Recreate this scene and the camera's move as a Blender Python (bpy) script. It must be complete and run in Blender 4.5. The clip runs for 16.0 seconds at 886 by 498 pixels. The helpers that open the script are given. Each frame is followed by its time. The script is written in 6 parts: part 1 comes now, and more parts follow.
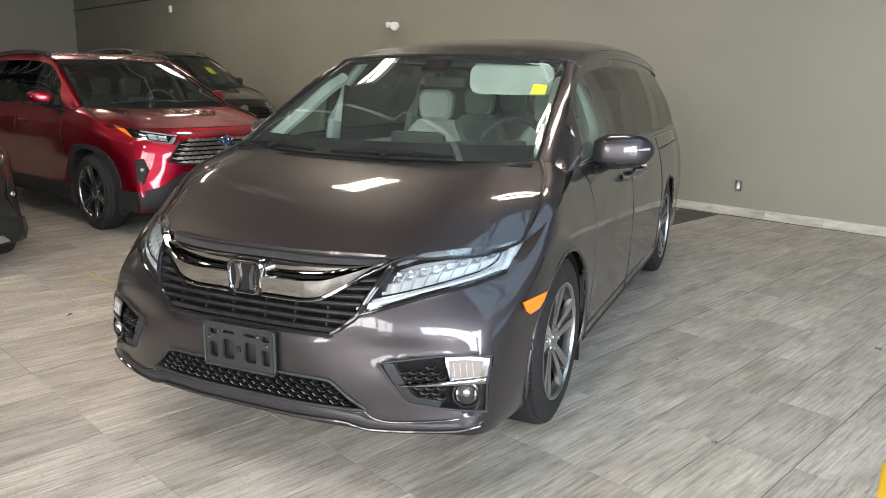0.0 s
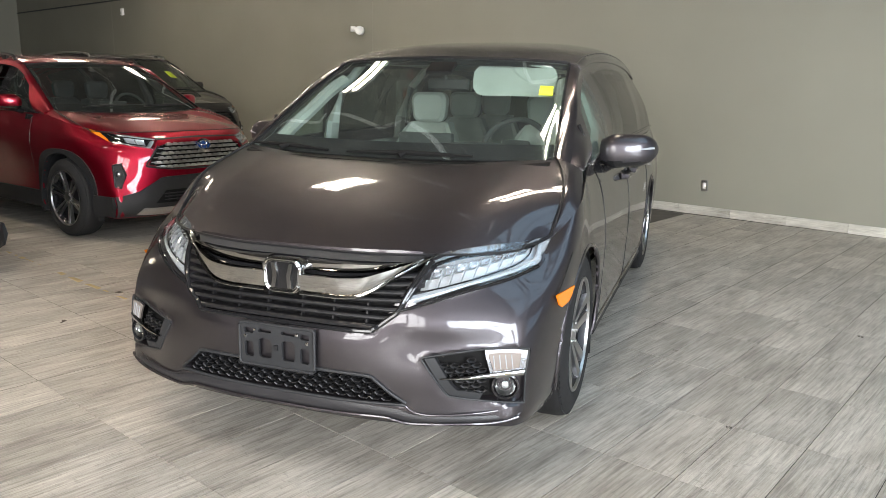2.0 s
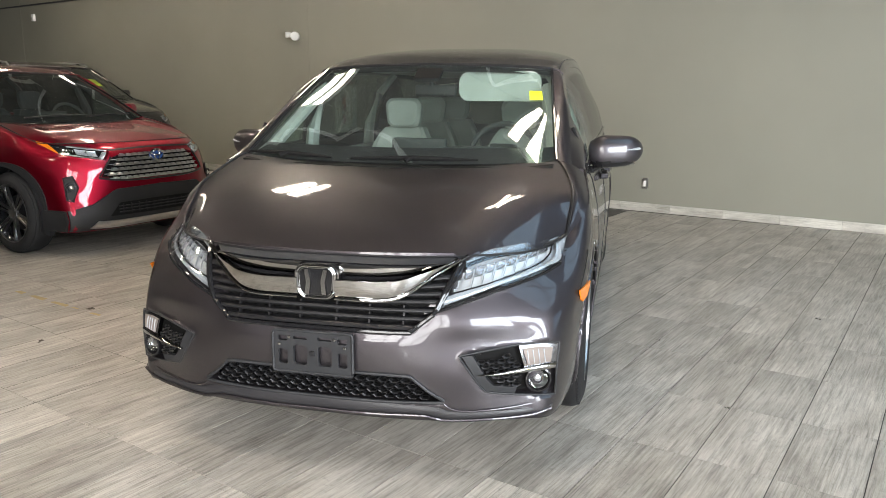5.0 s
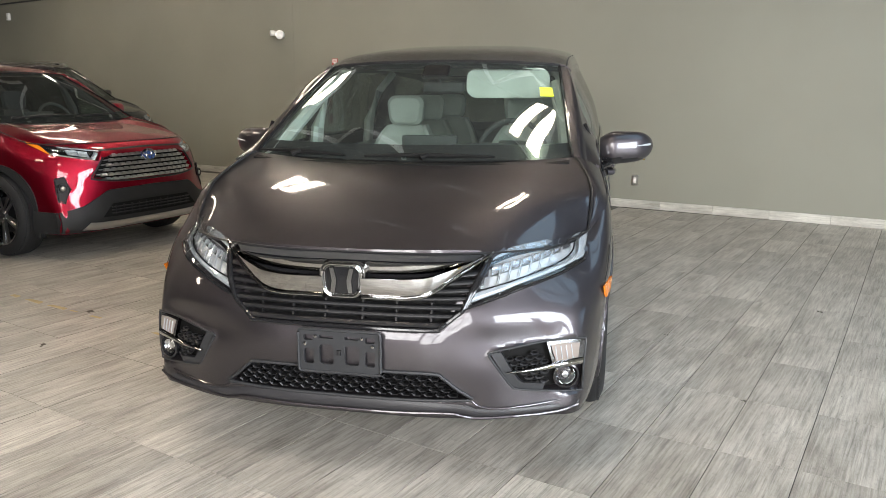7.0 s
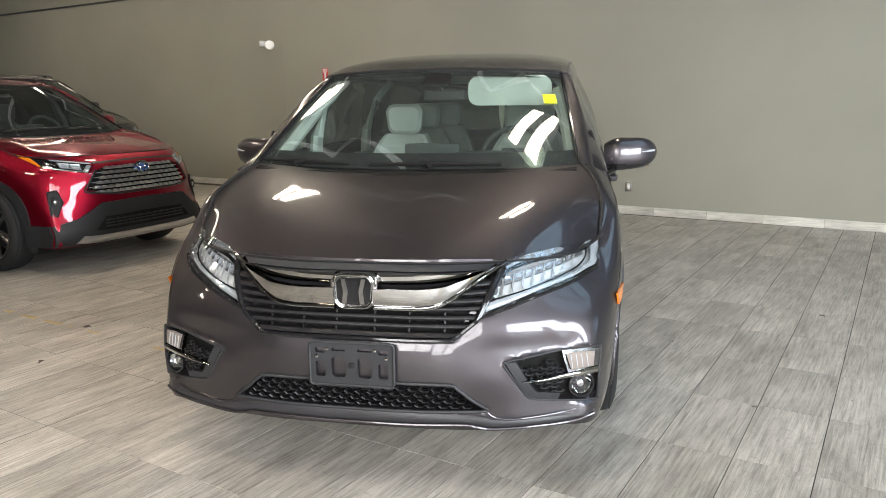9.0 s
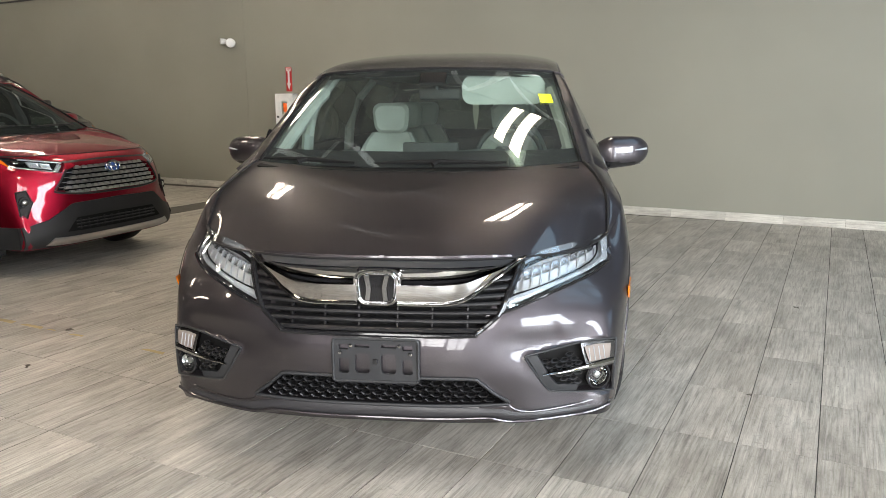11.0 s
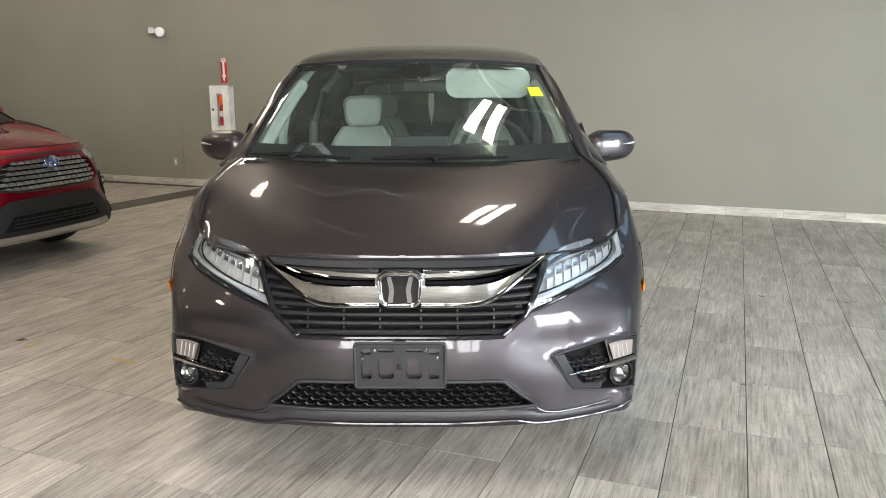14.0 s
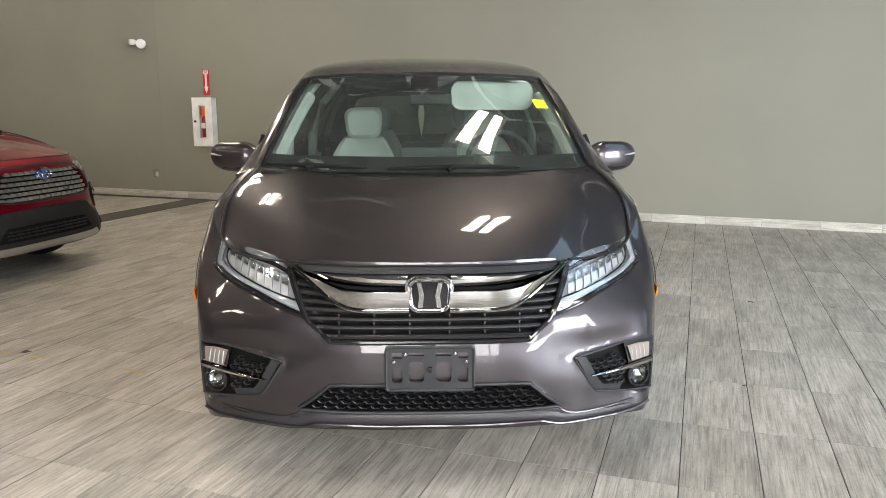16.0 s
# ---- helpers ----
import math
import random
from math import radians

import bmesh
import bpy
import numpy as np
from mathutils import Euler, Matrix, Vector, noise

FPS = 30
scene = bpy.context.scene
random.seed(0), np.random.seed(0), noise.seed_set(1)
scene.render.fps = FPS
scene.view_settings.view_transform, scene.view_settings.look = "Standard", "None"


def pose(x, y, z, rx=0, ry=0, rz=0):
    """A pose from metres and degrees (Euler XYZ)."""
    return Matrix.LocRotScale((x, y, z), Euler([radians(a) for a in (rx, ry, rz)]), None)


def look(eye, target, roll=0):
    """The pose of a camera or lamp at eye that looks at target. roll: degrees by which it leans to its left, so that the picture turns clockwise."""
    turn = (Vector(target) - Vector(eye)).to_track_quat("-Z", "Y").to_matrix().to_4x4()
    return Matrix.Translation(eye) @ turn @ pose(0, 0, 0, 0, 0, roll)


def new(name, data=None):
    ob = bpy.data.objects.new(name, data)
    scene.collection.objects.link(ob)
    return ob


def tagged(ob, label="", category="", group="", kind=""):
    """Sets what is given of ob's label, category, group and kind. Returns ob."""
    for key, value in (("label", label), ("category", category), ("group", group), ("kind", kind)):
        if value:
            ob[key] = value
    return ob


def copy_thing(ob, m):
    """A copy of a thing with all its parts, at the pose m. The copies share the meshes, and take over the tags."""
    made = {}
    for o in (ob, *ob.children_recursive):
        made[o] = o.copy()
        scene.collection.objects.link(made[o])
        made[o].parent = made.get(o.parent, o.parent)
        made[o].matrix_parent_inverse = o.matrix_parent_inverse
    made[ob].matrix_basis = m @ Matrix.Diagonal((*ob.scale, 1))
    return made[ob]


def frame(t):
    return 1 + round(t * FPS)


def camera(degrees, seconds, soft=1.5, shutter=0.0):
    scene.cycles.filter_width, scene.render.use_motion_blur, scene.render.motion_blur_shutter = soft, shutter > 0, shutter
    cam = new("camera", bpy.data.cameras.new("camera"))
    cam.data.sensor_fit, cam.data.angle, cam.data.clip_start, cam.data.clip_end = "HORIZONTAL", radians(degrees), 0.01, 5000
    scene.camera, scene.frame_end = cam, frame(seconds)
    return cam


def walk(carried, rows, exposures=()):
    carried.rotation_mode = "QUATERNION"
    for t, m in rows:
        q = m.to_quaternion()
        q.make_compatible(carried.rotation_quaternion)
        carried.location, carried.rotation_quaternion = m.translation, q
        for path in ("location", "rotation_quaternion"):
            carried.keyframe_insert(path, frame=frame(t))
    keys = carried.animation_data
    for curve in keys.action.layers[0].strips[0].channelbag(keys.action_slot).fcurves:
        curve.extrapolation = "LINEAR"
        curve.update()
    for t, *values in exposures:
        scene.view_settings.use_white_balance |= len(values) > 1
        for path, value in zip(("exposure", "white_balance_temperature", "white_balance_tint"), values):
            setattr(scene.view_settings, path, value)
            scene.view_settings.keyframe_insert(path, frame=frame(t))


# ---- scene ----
cam = camera(60.9, 16.0, 0.8)
PATH = [
    (0, (0.012, 0.096, 1.452), (-1.384, 1.46, 1.015), 1.0),
    (0.5, (-0.011, 0.076, 1.444), (-1.394, 1.455, 1.012), 1.0),
    (1, (-0.092, -0.029, 1.44), (-1.454, 1.372, 1.013), 1.0),
    (1.5, (-0.126, -0.122, 1.432), (-1.459, 1.308, 1.007), 1.0),
    (2, (-0.172, -0.175, 1.429), (-1.471, 1.286, 1.007), 1.0),
    (2.5, (-0.259, -0.234, 1.422), (-1.525, 1.257, 1.006), 0.9),
    (3, (-0.313, -0.285, 1.429), (-1.547, 1.234, 1.018), 0.7),
    (3.5, (-0.362, -0.337, 1.432), (-1.563, 1.21, 1.027), 0.5),
    (4, (-0.406, -0.407, 1.436), (-1.576, 1.164, 1.033), 0.4),
    (6.5, (-0.537, -0.58, 1.429), (-1.63, 1.042, 1.014), 0.1),
    (7, (-0.606, -0.601, 1.424), (-1.685, 1.032, 1.012), -0.0),
    (7.5, (-0.63, -0.627, 1.423), (-1.698, 1.014, 1.013), -0.2),
    (8, (-0.637, -0.632, 1.422), (-1.699, 1.014, 1.018), -0.3),
    (8.5, (-0.671, -0.621, 1.422), (-1.728, 1.029, 1.024), -0.4),
    (9, (-0.703, -0.622, 1.42), (-1.756, 1.033, 1.03), -0.6),
    (11.5, (-0.994, -0.815, 1.416), (-1.89, 0.929, 1.018), -0.2),
    (12, (-1.087, -0.811, 1.412), (-1.946, 0.949, 1.008), -0.1),
    (12.5, (-1.179, -0.81, 1.412), (-2.0, 0.968, 1.005), -0.0),
    (13, (-1.204, -0.809, 1.414), (-1.993, 0.983, 1.005), 0.1),
    (13.5, (-1.229, -0.824, 1.414), (-1.992, 0.979, 1.004), -0.0),
    (14, (-1.301, -0.865, 1.419), (-2.041, 0.947, 1.009), -0.1),
    (14.5, (-1.369, -0.918, 1.423), (-2.086, 0.905, 1.018), -0.1),
    (15, (-1.419, -0.95, 1.421), (-2.112, 0.883, 1.023), -0.1),
    (15.5, (-1.446, -0.993, 1.416), (-2.121, 0.849, 1.03), -0.1),
    (16, (-1.466, -1.025, 1.418), (-2.132, 0.822, 1.039), -0.0),
]
walk(cam, [(t, look(eye, target, roll)) for t, eye, target, roll in PATH], [(0.0, 0.18, 7150, 13), (16.0, 0.18, 7150, 13)])

# ---- world and lights ----
world = bpy.data.worlds.new("sky")
scene.world = world
world.use_nodes = True
wn = world.node_tree.nodes
sky = wn.new("ShaderNodeTexSky")
sky.sky_type, sky.sun_disc = "NISHITA", False
sky.sun_elevation, sky.sun_rotation = radians(38), radians(200)
wn["Background"].inputs["Strength"].default_value = 0.12
world.node_tree.links.new(sky.outputs[0], wn["Background"].inputs["Color"])

BACK, LEFT, RIGHT, FRONT, CEIL = 8.41, -24.2, 6.45, -5.6, 4.9


def area_lamp(name, m, sx, sy, power, color):
    data = bpy.data.lights.new(name, "AREA")
    data.shape, data.size, data.size_y, data.energy, data.color = "RECTANGLE", sx, sy, power, color
    ob = new(name, data)
    ob.matrix_world = m
    return ob


# daylight through the glazed shop front and the right hand windows
area_lamp("daylight_front", look((-0.2, FRONT - 0.3, 3.1), (-0.2, 0, 3.0)), 2.7, 2.8, 440, (0.95, 0.97, 1.0))
area_lamp("daylight_corner", look((2.3, FRONT - 0.3, 2.4), (2.3, 0, 2.3)), 2.1, 4.2, 420, (0.93, 0.96, 1.0))
area_lamp("daylight_side", look((RIGHT + 0.3, -2.3, 2.4), (0, -2.3, 2.3)), 5.8, 4.3, 2300, (0.78, 0.88, 1.0))

# a glazed side door near the back corner, under a blue sky
area_lamp("daylight_door", look((RIGHT + 0.3, 6.1, 1.7), (0, 6.1, 1.65)), 2.8, 2.7, 42, (0.35, 0.62, 1.0))

# the translucent roof panel on the side of the windows
SKY_X, SKY_Y = (-1.0, 5.4), (1.7, 5.1)
area_lamp("daylight_roof", look((2.2, 3.4, CEIL + 0.5), (2.2, 3.4, 0)), 6.4, 3.4, 170, (0.50, 0.76, 1.0))

# ---- materials ----
def mat(name, color, rough=0.5, metal=0.0, **kw):
    m = bpy.data.materials.new(name)
    m.use_nodes = True
    b = m.node_tree.nodes["Principled BSDF"]
    b.inputs["Base Color"].default_value = (*color, 1)
    b.inputs["Roughness"].default_value = rough
    b.inputs["Metallic"].default_value = metal
    for key, value in kw.items():
        b.inputs[key.replace("_", " ")].default_value = value
    return m


def nodes_of(m):
    nt = m.node_tree
    return nt, nt.nodes["Principled BSDF"]


def noise_tex(nt, scale, detail=4.0, stretch=(1, 1, 1), coords="Object"):
    tc, mp, nz = (nt.nodes.new(k) for k in ("ShaderNodeTexCoord", "ShaderNodeMapping", "ShaderNodeTexNoise"))
    mp.inputs["Scale"].default_value = stretch
    nz.inputs["Scale"].default_value, nz.inputs["Detail"].default_value = scale, detail
    nt.links.new(tc.outputs[coords], mp.inputs["Vector"])
    nt.links.new(mp.outputs[0], nz.inputs["Vector"])
    return nz


def ramp(nt, source, stops):
    r = nt.nodes.new("ShaderNodeValToRGB")
    while len(r.color_ramp.elements) < len(stops):
        r.color_ramp.elements.new(0.5)
    for e, (p, c) in zip(r.color_ramp.elements, stops):
        e.position, e.color = p, (*c, 1) if len(c) == 3 else c
    nt.links.new(source, r.inputs[0])
    return r


def mixed(nt, kind, fac, a, b):
    x = nt.nodes.new("ShaderNodeMix")
    x.data_type, x.blend_type = "RGBA", kind
    for sock, value in ((x.inputs[0], fac), (x.inputs[6], a), (x.inputs[7], b)):
        if hasattr(value, "is_output"):
            nt.links.new(value, sock)
        else:
            sock.default_value = value if isinstance(value, float) else (*value, 1)
    return x.outputs[2]


def bump(nt, b, height, strength, distance=0.01):
    n = nt.nodes.new("ShaderNodeBump")
    n.inputs["Strength"].default_value, n.inputs["Distance"].default_value = strength, distance
    nt.links.new(height, n.inputs["Height"])
    nt.links.new(n.outputs[0], b.inputs["Normal"])


def grey(v):
    return (v, v, v)


def paint(name, color, flake, metal=0.9, rough=0.42):
    """Car paint: metallic flakes under a clear coat."""
    m = mat(name, color, rough, metal, Coat_Weight=1.0, Coat_Roughness=0.045, Coat_IOR=1.48)
    nt, b = nodes_of(m)
    nz = noise_tex(nt, 900.0, 1.0)
    r = ramp(nt, nz.outputs[0], [(0.35, color), (0.7, flake)])
    nt.links.new(r.outputs[0], b.inputs["Base Color"])
    big = noise_tex(nt, 3.0, 3.0)
    r2 = ramp(nt, big.outputs[0], [(0.3, grey(rough - 0.03)), (0.7, grey(rough + 0.04))])
    nt.links.new(r2.outputs[0], b.inputs["Roughness"])
    return m


def plastic(name, color, rough=0.45, grain=400.0, strength=0.15):
    m = mat(name, color, rough, Specular_IOR_Level=0.32)
    nt, b = nodes_of(m)
    nz = noise_tex(nt, grain, 2.0)
    bump(nt, b, nz.outputs[0], strength, 0.001)
    big = noise_tex(nt, 6.0, 4.0)
    r = ramp(nt, big.outputs[0], [(0.3, tuple(0.85 * c for c in color)), (0.7, tuple(min(1, 1.15 * c) for c in color))])
    nt.links.new(r.outputs[0], b.inputs["Base Color"])
    return m


def glass(name, color=(1, 1, 1), rough=0.0, gloss=0.05, haze=0.0):
    m = bpy.data.materials.new(name)
    m.use_nodes = True
    nt = m.node_tree
    nt.nodes.clear()
    out = nt.nodes.new("ShaderNodeOutputMaterial")
    tr = nt.nodes.new("ShaderNodeBsdfTransparent")
    tr.inputs[0].default_value = (*color, 1)
    gl = nt.nodes.new("ShaderNodeBsdfGlossy")
    gl.inputs["Roughness"].default_value = rough
    lw, pw, ma = nt.nodes.new("ShaderNodeLayerWeight"), nt.nodes.new("ShaderNodeMath"), nt.nodes.new("ShaderNodeMath")
    lw.inputs["Blend"].default_value = 0.5
    pw.operation, ma.operation = "POWER", "MULTIPLY_ADD"
    pw.inputs[1].default_value, ma.inputs[1].default_value, ma.inputs[2].default_value = 5.0, 0.92, gloss
    nt.links.new(lw.outputs["Facing"], pw.inputs[0])
    nt.links.new(pw.outputs[0], ma.inputs[0])
    mx = nt.nodes.new("ShaderNodeMixShader")
    nt.links.new(ma.outputs[0], mx.inputs[0])
    nt.links.new(tr.outputs[0], mx.inputs[1])
    nt.links.new(gl.outputs[0], mx.inputs[2])
    nt.links.new(mx.outputs[0], out.inputs[0])
    if haze:
        # pale haze mixed in for the ceiling's reflection, a little uneven
        df, film = nt.nodes.new("ShaderNodeBsdfDiffuse"), nt.nodes.new("ShaderNodeMixShader")
        df.inputs[0].default_value = (0.5, 0.55, 0.52, 1)
        nz = noise_tex(nt, 5.0, 5.0)
        r = ramp(nt, nz.outputs[0], [(0.3, grey(0.7 * haze)), (0.7, grey(1.3 * haze))])
        nt.links.new(r.outputs[0], film.inputs[0])
        nt.links.new(mx.outputs[0], film.inputs[1])
        nt.links.new(df.outputs[0], film.inputs[2])
        nt.links.new(film.outputs[0], out.inputs[0])
    return m


def glow(name, color, strength):
    m = mat(name, color, 0.4, Emission_Strength=strength)
    m.node_tree.nodes["Principled BSDF"].inputs["Emission Color"].default_value = (*color, 1)
    return m


def wall_paint(name, color):
    m = mat(name, color, 0.62)
    nt, b = nodes_of(m)
    big, fine = noise_tex(nt, 0.7, 4.0), noise_tex(nt, 160.0, 3.0)
    r = ramp(nt, big.outputs[0], [(0.3, tuple(0.94 * c for c in color)), (0.7, tuple(1.05 * c for c in color))])
    nt.links.new(r.outputs[0], b.inputs["Base Color"])
    bump(nt, b, fine.outputs[0], 0.12, 0.002)
    return m


def tile_material(name, dark, mid, light, along):
    """Grey wood-look porcelain: long streaks, blotches, a tone of its own for each tile."""
    m = mat(name, mid, 0.38, Specular_IOR_Level=0.45)
    nt, b = nodes_of(m)
    info = nt.nodes.new("ShaderNodeObjectInfo")
    isl = nt.nodes.new("ShaderNodeNewGeometry")
    add = nt.nodes.new("ShaderNodeMath")
    add.operation = "ADD"
    nt.links.new(info.outputs["Random"], add.inputs[0])
    nt.links.new(isl.outputs["Random Per Island"], add.inputs[1])
    tc = nt.nodes.new("ShaderNodeTexCoord")
    shift = nt.nodes.new("ShaderNodeVectorMath")
    shift.operation = "MULTIPLY_ADD"
    geo = nt.nodes.new("ShaderNodeNewGeometry")
    vec = nt.nodes.new("ShaderNodeCombineXYZ")
    for i in range(3):
        nt.links.new(add.outputs[0], vec.inputs[i])
    nt.links.new(vec.outputs[0], shift.inputs[0])
    shift.inputs[1].default_value = (7.0, 3.0, 5.0)
    nt.links.new(geo.outputs["Position"], shift.inputs[2])

    def tex(scale, stretch, detail):
        mp, nz = nt.nodes.new("ShaderNodeMapping"), nt.nodes.new("ShaderNodeTexNoise")
        mp.inputs["Scale"].default_value = stretch
        nz.inputs["Scale"].default_value, nz.inputs["Detail"].default_value = scale, detail
        nz.inputs["Roughness"].default_value = 0.65
        nt.links.new(shift.outputs[0], mp.inputs["Vector"])
        nt.links.new(mp.outputs[0], nz.inputs["Vector"])
        return nz.outputs[0]

    lo, hi = (1.0, 0.09, 1.0), (1.0, 0.05, 1.0)
    if along == "x":
        lo, hi = (0.09, 1.0, 1.0), (0.05, 1.0, 1.0)
    streak = ramp(nt, tex(95.0, (1.0, 0.045, 1.0) if along == "y" else (0.045, 1.0, 1.0), 7.0), [(0.32, dark), (0.5, mid), (0.68, light)])
    fine = ramp(nt, tex(330.0, (1.0, 0.12, 1.0) if along == "y" else (0.12, 1.0, 1.0), 6.0), [(0.36, grey(0.55)), (0.52, grey(1.0))])
    blot = ramp(nt, tex(8.0, (1, 0.28, 1) if along == "y" else (0.28, 1, 1), 12.0), [(0.36, (0.70, 0.685, 0.665)), (0.62, (1.10, 1.10, 1.08))])
    part_of = nt.nodes.new("ShaderNodeMath")
    part_of.operation = "FRACT"
    nt.links.new(add.outputs[0], part_of.inputs[0])
    tone = ramp(nt, part_of.outputs[0], [(0.0, grey(0.83)), (1.0, grey(1.08))])
    c = mixed(nt, "MULTIPLY", 0.3, streak.outputs[0], fine.outputs[0])
    c = mixed(nt, "MULTIPLY", 1.0, c, blot.outputs[0])
    speck = ramp(nt, tex(70.0, (0.5, 0.8, 1), 5.0), [(0.33, grey(0.35)), (0.42, grey(1.0))])
    scratch = ramp(nt, tex(95.0, (1.0, 0.02, 1.0) if along == "y" else (0.02, 1.0, 1.0), 3.0), [(0.34, grey(0.42)), (0.41, grey(1.0))])
    c = mixed(nt, "MULTIPLY", 0.5, c, scratch.outputs[0])
    c = mixed(nt, "MULTIPLY", 0.35, c, speck.outputs[0])
    c = mixed(nt, "MULTIPLY", 1.0, c, tone.outputs[0])
    nt.links.new(c, b.inputs["Base Color"])
    rr = ramp(nt, tex(9.0, lo, 4.0), [(0.3, grey(0.3)), (0.7, grey(0.5))])
    nt.links.new(rr.outputs[0], b.inputs["Roughness"])
    bump(nt, b, tex(60.0, lo, 4.0), 0.12, 0.002)
    return m


M_WALL = wall_paint("grey_wall_paint", (0.246, 0.241, 0.198))
M_DARKWALL = wall_paint("dark_unseen_wall_paint", (0.06, 0.058, 0.055))
M_CEIL = plastic("ceiling_steel", (0.032, 0.030, 0.028), 0.6)
M_TILE = tile_material("grey_wood_look_tile", (0.28, 0.262, 0.23), (0.455, 0.43, 0.388), (0.58, 0.553, 0.507), "y")
M_BASE = tile_material("baseboard_tile", (0.48, 0.46, 0.415), (0.60, 0.58, 0.53), (0.68, 0.66, 0.61), "x")
M_GROUT = plastic("dark_grout", (0.07, 0.066, 0.06), 0.8)
M_VAN = paint("grey_metallic_paint", (0.037, 0.033, 0.0365), (0.087, 0.0785, 0.087), 0.92, 0.45)
M_RED = paint("red_metallic_paint", (0.165, 0.0014, 0.010), (0.31, 0.004, 0.022), 0.9, 0.42)
M_BLACKCAR = paint("black_paint", (0.006, 0.006, 0.0065), (0.014, 0.014, 0.015), 0.3)
M_DARKCAR = paint("dark_grey_paint", (0.035, 0.033, 0.035), (0.08, 0.075, 0.075))
M_CHROME = mat("chrome", (0.45, 0.447, 0.44), 0.06, 1.0)
M_SATIN = mat("satin_silver", (0.55, 0.55, 0.55), 0.3, 1.0)
M_BLACK = plastic("black_plastic", (0.011, 0.011, 0.012), 0.42)
M_GLOSSBLACK = mat("gloss_black", (0.012, 0.012, 0.013), 0.08)
M_WIPER = mat("dull_wiper_rubber", (0.008, 0.008, 0.008), 0.7, Specular_IOR_Level=0.12)
M_TRIM = plastic("grey_black_trim", (0.022, 0.023, 0.025), 0.5)
M_RUBBER = plastic("tyre_rubber", (0.014, 0.014, 0.0145), 0.75, 200.0, 0.3)
M_GLASS = glass("windscreen_glass", (0.53, 0.68, 0.62), 0.0, 0.11, 0.035)
M_TINT = glass("tinted_glass", (0.16, 0.18, 0.17), 0.0, 0.07)
M_LENS = glass("clear_lens", (0.93, 0.95, 0.96))
M_ALLOY = mat("machined_alloy", (0.48, 0.48, 0.48), 0.3, 1.0)
M_ALLOYDARK = mat("dark_alloy", (0.06, 0.06, 0.065), 0.35, 0.8)
M_SEAT = plastic("pale_grey_leather", (0.36, 0.37, 0.35), 0.5, 120.0, 0.25)
M_INTERIOR = plastic("pale_grey_trim", (0.40, 0.415, 0.385), 0.6)
M_DASH = plastic("dark_dashboard", (0.035, 0.038, 0.038), 0.6)
M_AMBER = mat("amber_plastic", (0.85, 0.22, 0.01), 0.25, Coat_Weight=0.6)
M_WHITE = plastic("white_enamel", (0.78, 0.78, 0.76), 0.4)
M_REDPAINT = plastic("signal_red", (0.55, 0.03, 0.03), 0.4)
M_YELLOW = plastic("yellow_paint", (0.72, 0.45, 0.03), 0.5)
M_STICKER = mat("yellow_green_sticker", (0.75, 0.85, 0.02), 0.5)
M_TUBE = glow("lit_tube", (1.0, 0.91, 0.78), 48.0)
# near-black that stands in for shade in hollows and under cars
M_SHADEBLACK = mat("shade_black", (0.006, 0.006, 0.006), 0.7, Specular_IOR_Level=0.1)
M_ASPHALT = plastic("asphalt", (0.05, 0.05, 0.05), 0.85, 60.0, 0.5)
M_FRAME = plastic("dark_window_frame", (0.04, 0.04, 0.042), 0.45)
M_TRUSS = plastic("white_truss_paint", (0.75, 0.75, 0.73), 0.5)
M_ORANGE = mat("orange_card", (0.85, 0.14, 0.02), 0.5)
M_CHANNEL = plastic("dark_mat", (0.10, 0.095, 0.085), 0.8)
M_SCUFF = plastic("dry_dirt", (0.085, 0.075, 0.06), 0.85)
M_WORNYELLOW = plastic("worn_yellow_paint", (0.46, 0.37, 0.20), 0.7)
M_LIP = plastic("dark_grey_lip", (0.026, 0.025, 0.027), 0.35)
M_LENS_WHITE = mat("frosted_white_lens", (0.32, 0.335, 0.35), 0.2, Coat_Weight=0.5)
M_LAMPCLEAR = mat("clear_light_guide", (0.52, 0.55, 0.58), 0.2, 0.5, Coat_Weight=0.6)
M_BROW = mat("smoky_clear_strip", (0.26, 0.28, 0.30), 0.22, 0.5, Coat_Weight=0.6)
M_LAMPBACK = mat("lamp_housing", (0.58, 0.59, 0.60), 0.3, 0.5)
M_INDICATOR = mat("pale_amber_lens", (0.20, 0.17, 0.15), 0.5, 0.0, Specular_IOR_Level=0.25)
M_REDLENS = mat("red_lens", (0.4, 0.01, 0.01), 0.1, Coat_Weight=0.6)
M_CLADDING = plastic("dark_cladding", (0.012, 0.0123, 0.013), 0.6)
M_BARS = mat("satin_grille_bar", (0.5, 0.5, 0.5), 0.28, 1.0)
M_BADGEBLUE = mat("blue_badge", (0.02, 0.07, 0.25), 0.15, 0.5, Coat_Weight=1.0)
M_RAIL = mat("silver_rail", (0.6, 0.6, 0.6), 0.35, 1.0)
M_RAILBLACK = plastic("black_rail", (0.015, 0.015, 0.016), 0.4)
M_SEATDARK = plastic("dark_seat", (0.03, 0.03, 0.03), 0.7, 150.0, 0.3)
M_GLASS_DIM = glass("green_glass", (0.50, 0.60, 0.56), 0.0, 0.10, 0.02)
M_WHEELGREY = mat("dark_grey_alloy", (0.36, 0.36, 0.365), 0.28, 1.0)
M_REFLECTOR = mat("lamp_reflector", (0.62, 0.63, 0.65), 0.25, 0.8)
M_SMOKECHROME = mat("smoked_chrome", (0.16, 0.16, 0.165), 0.2, 1.0)
M_DARKCHROME = mat("dark_chrome", (0.36, 0.36, 0.36), 0.18, 1.0)

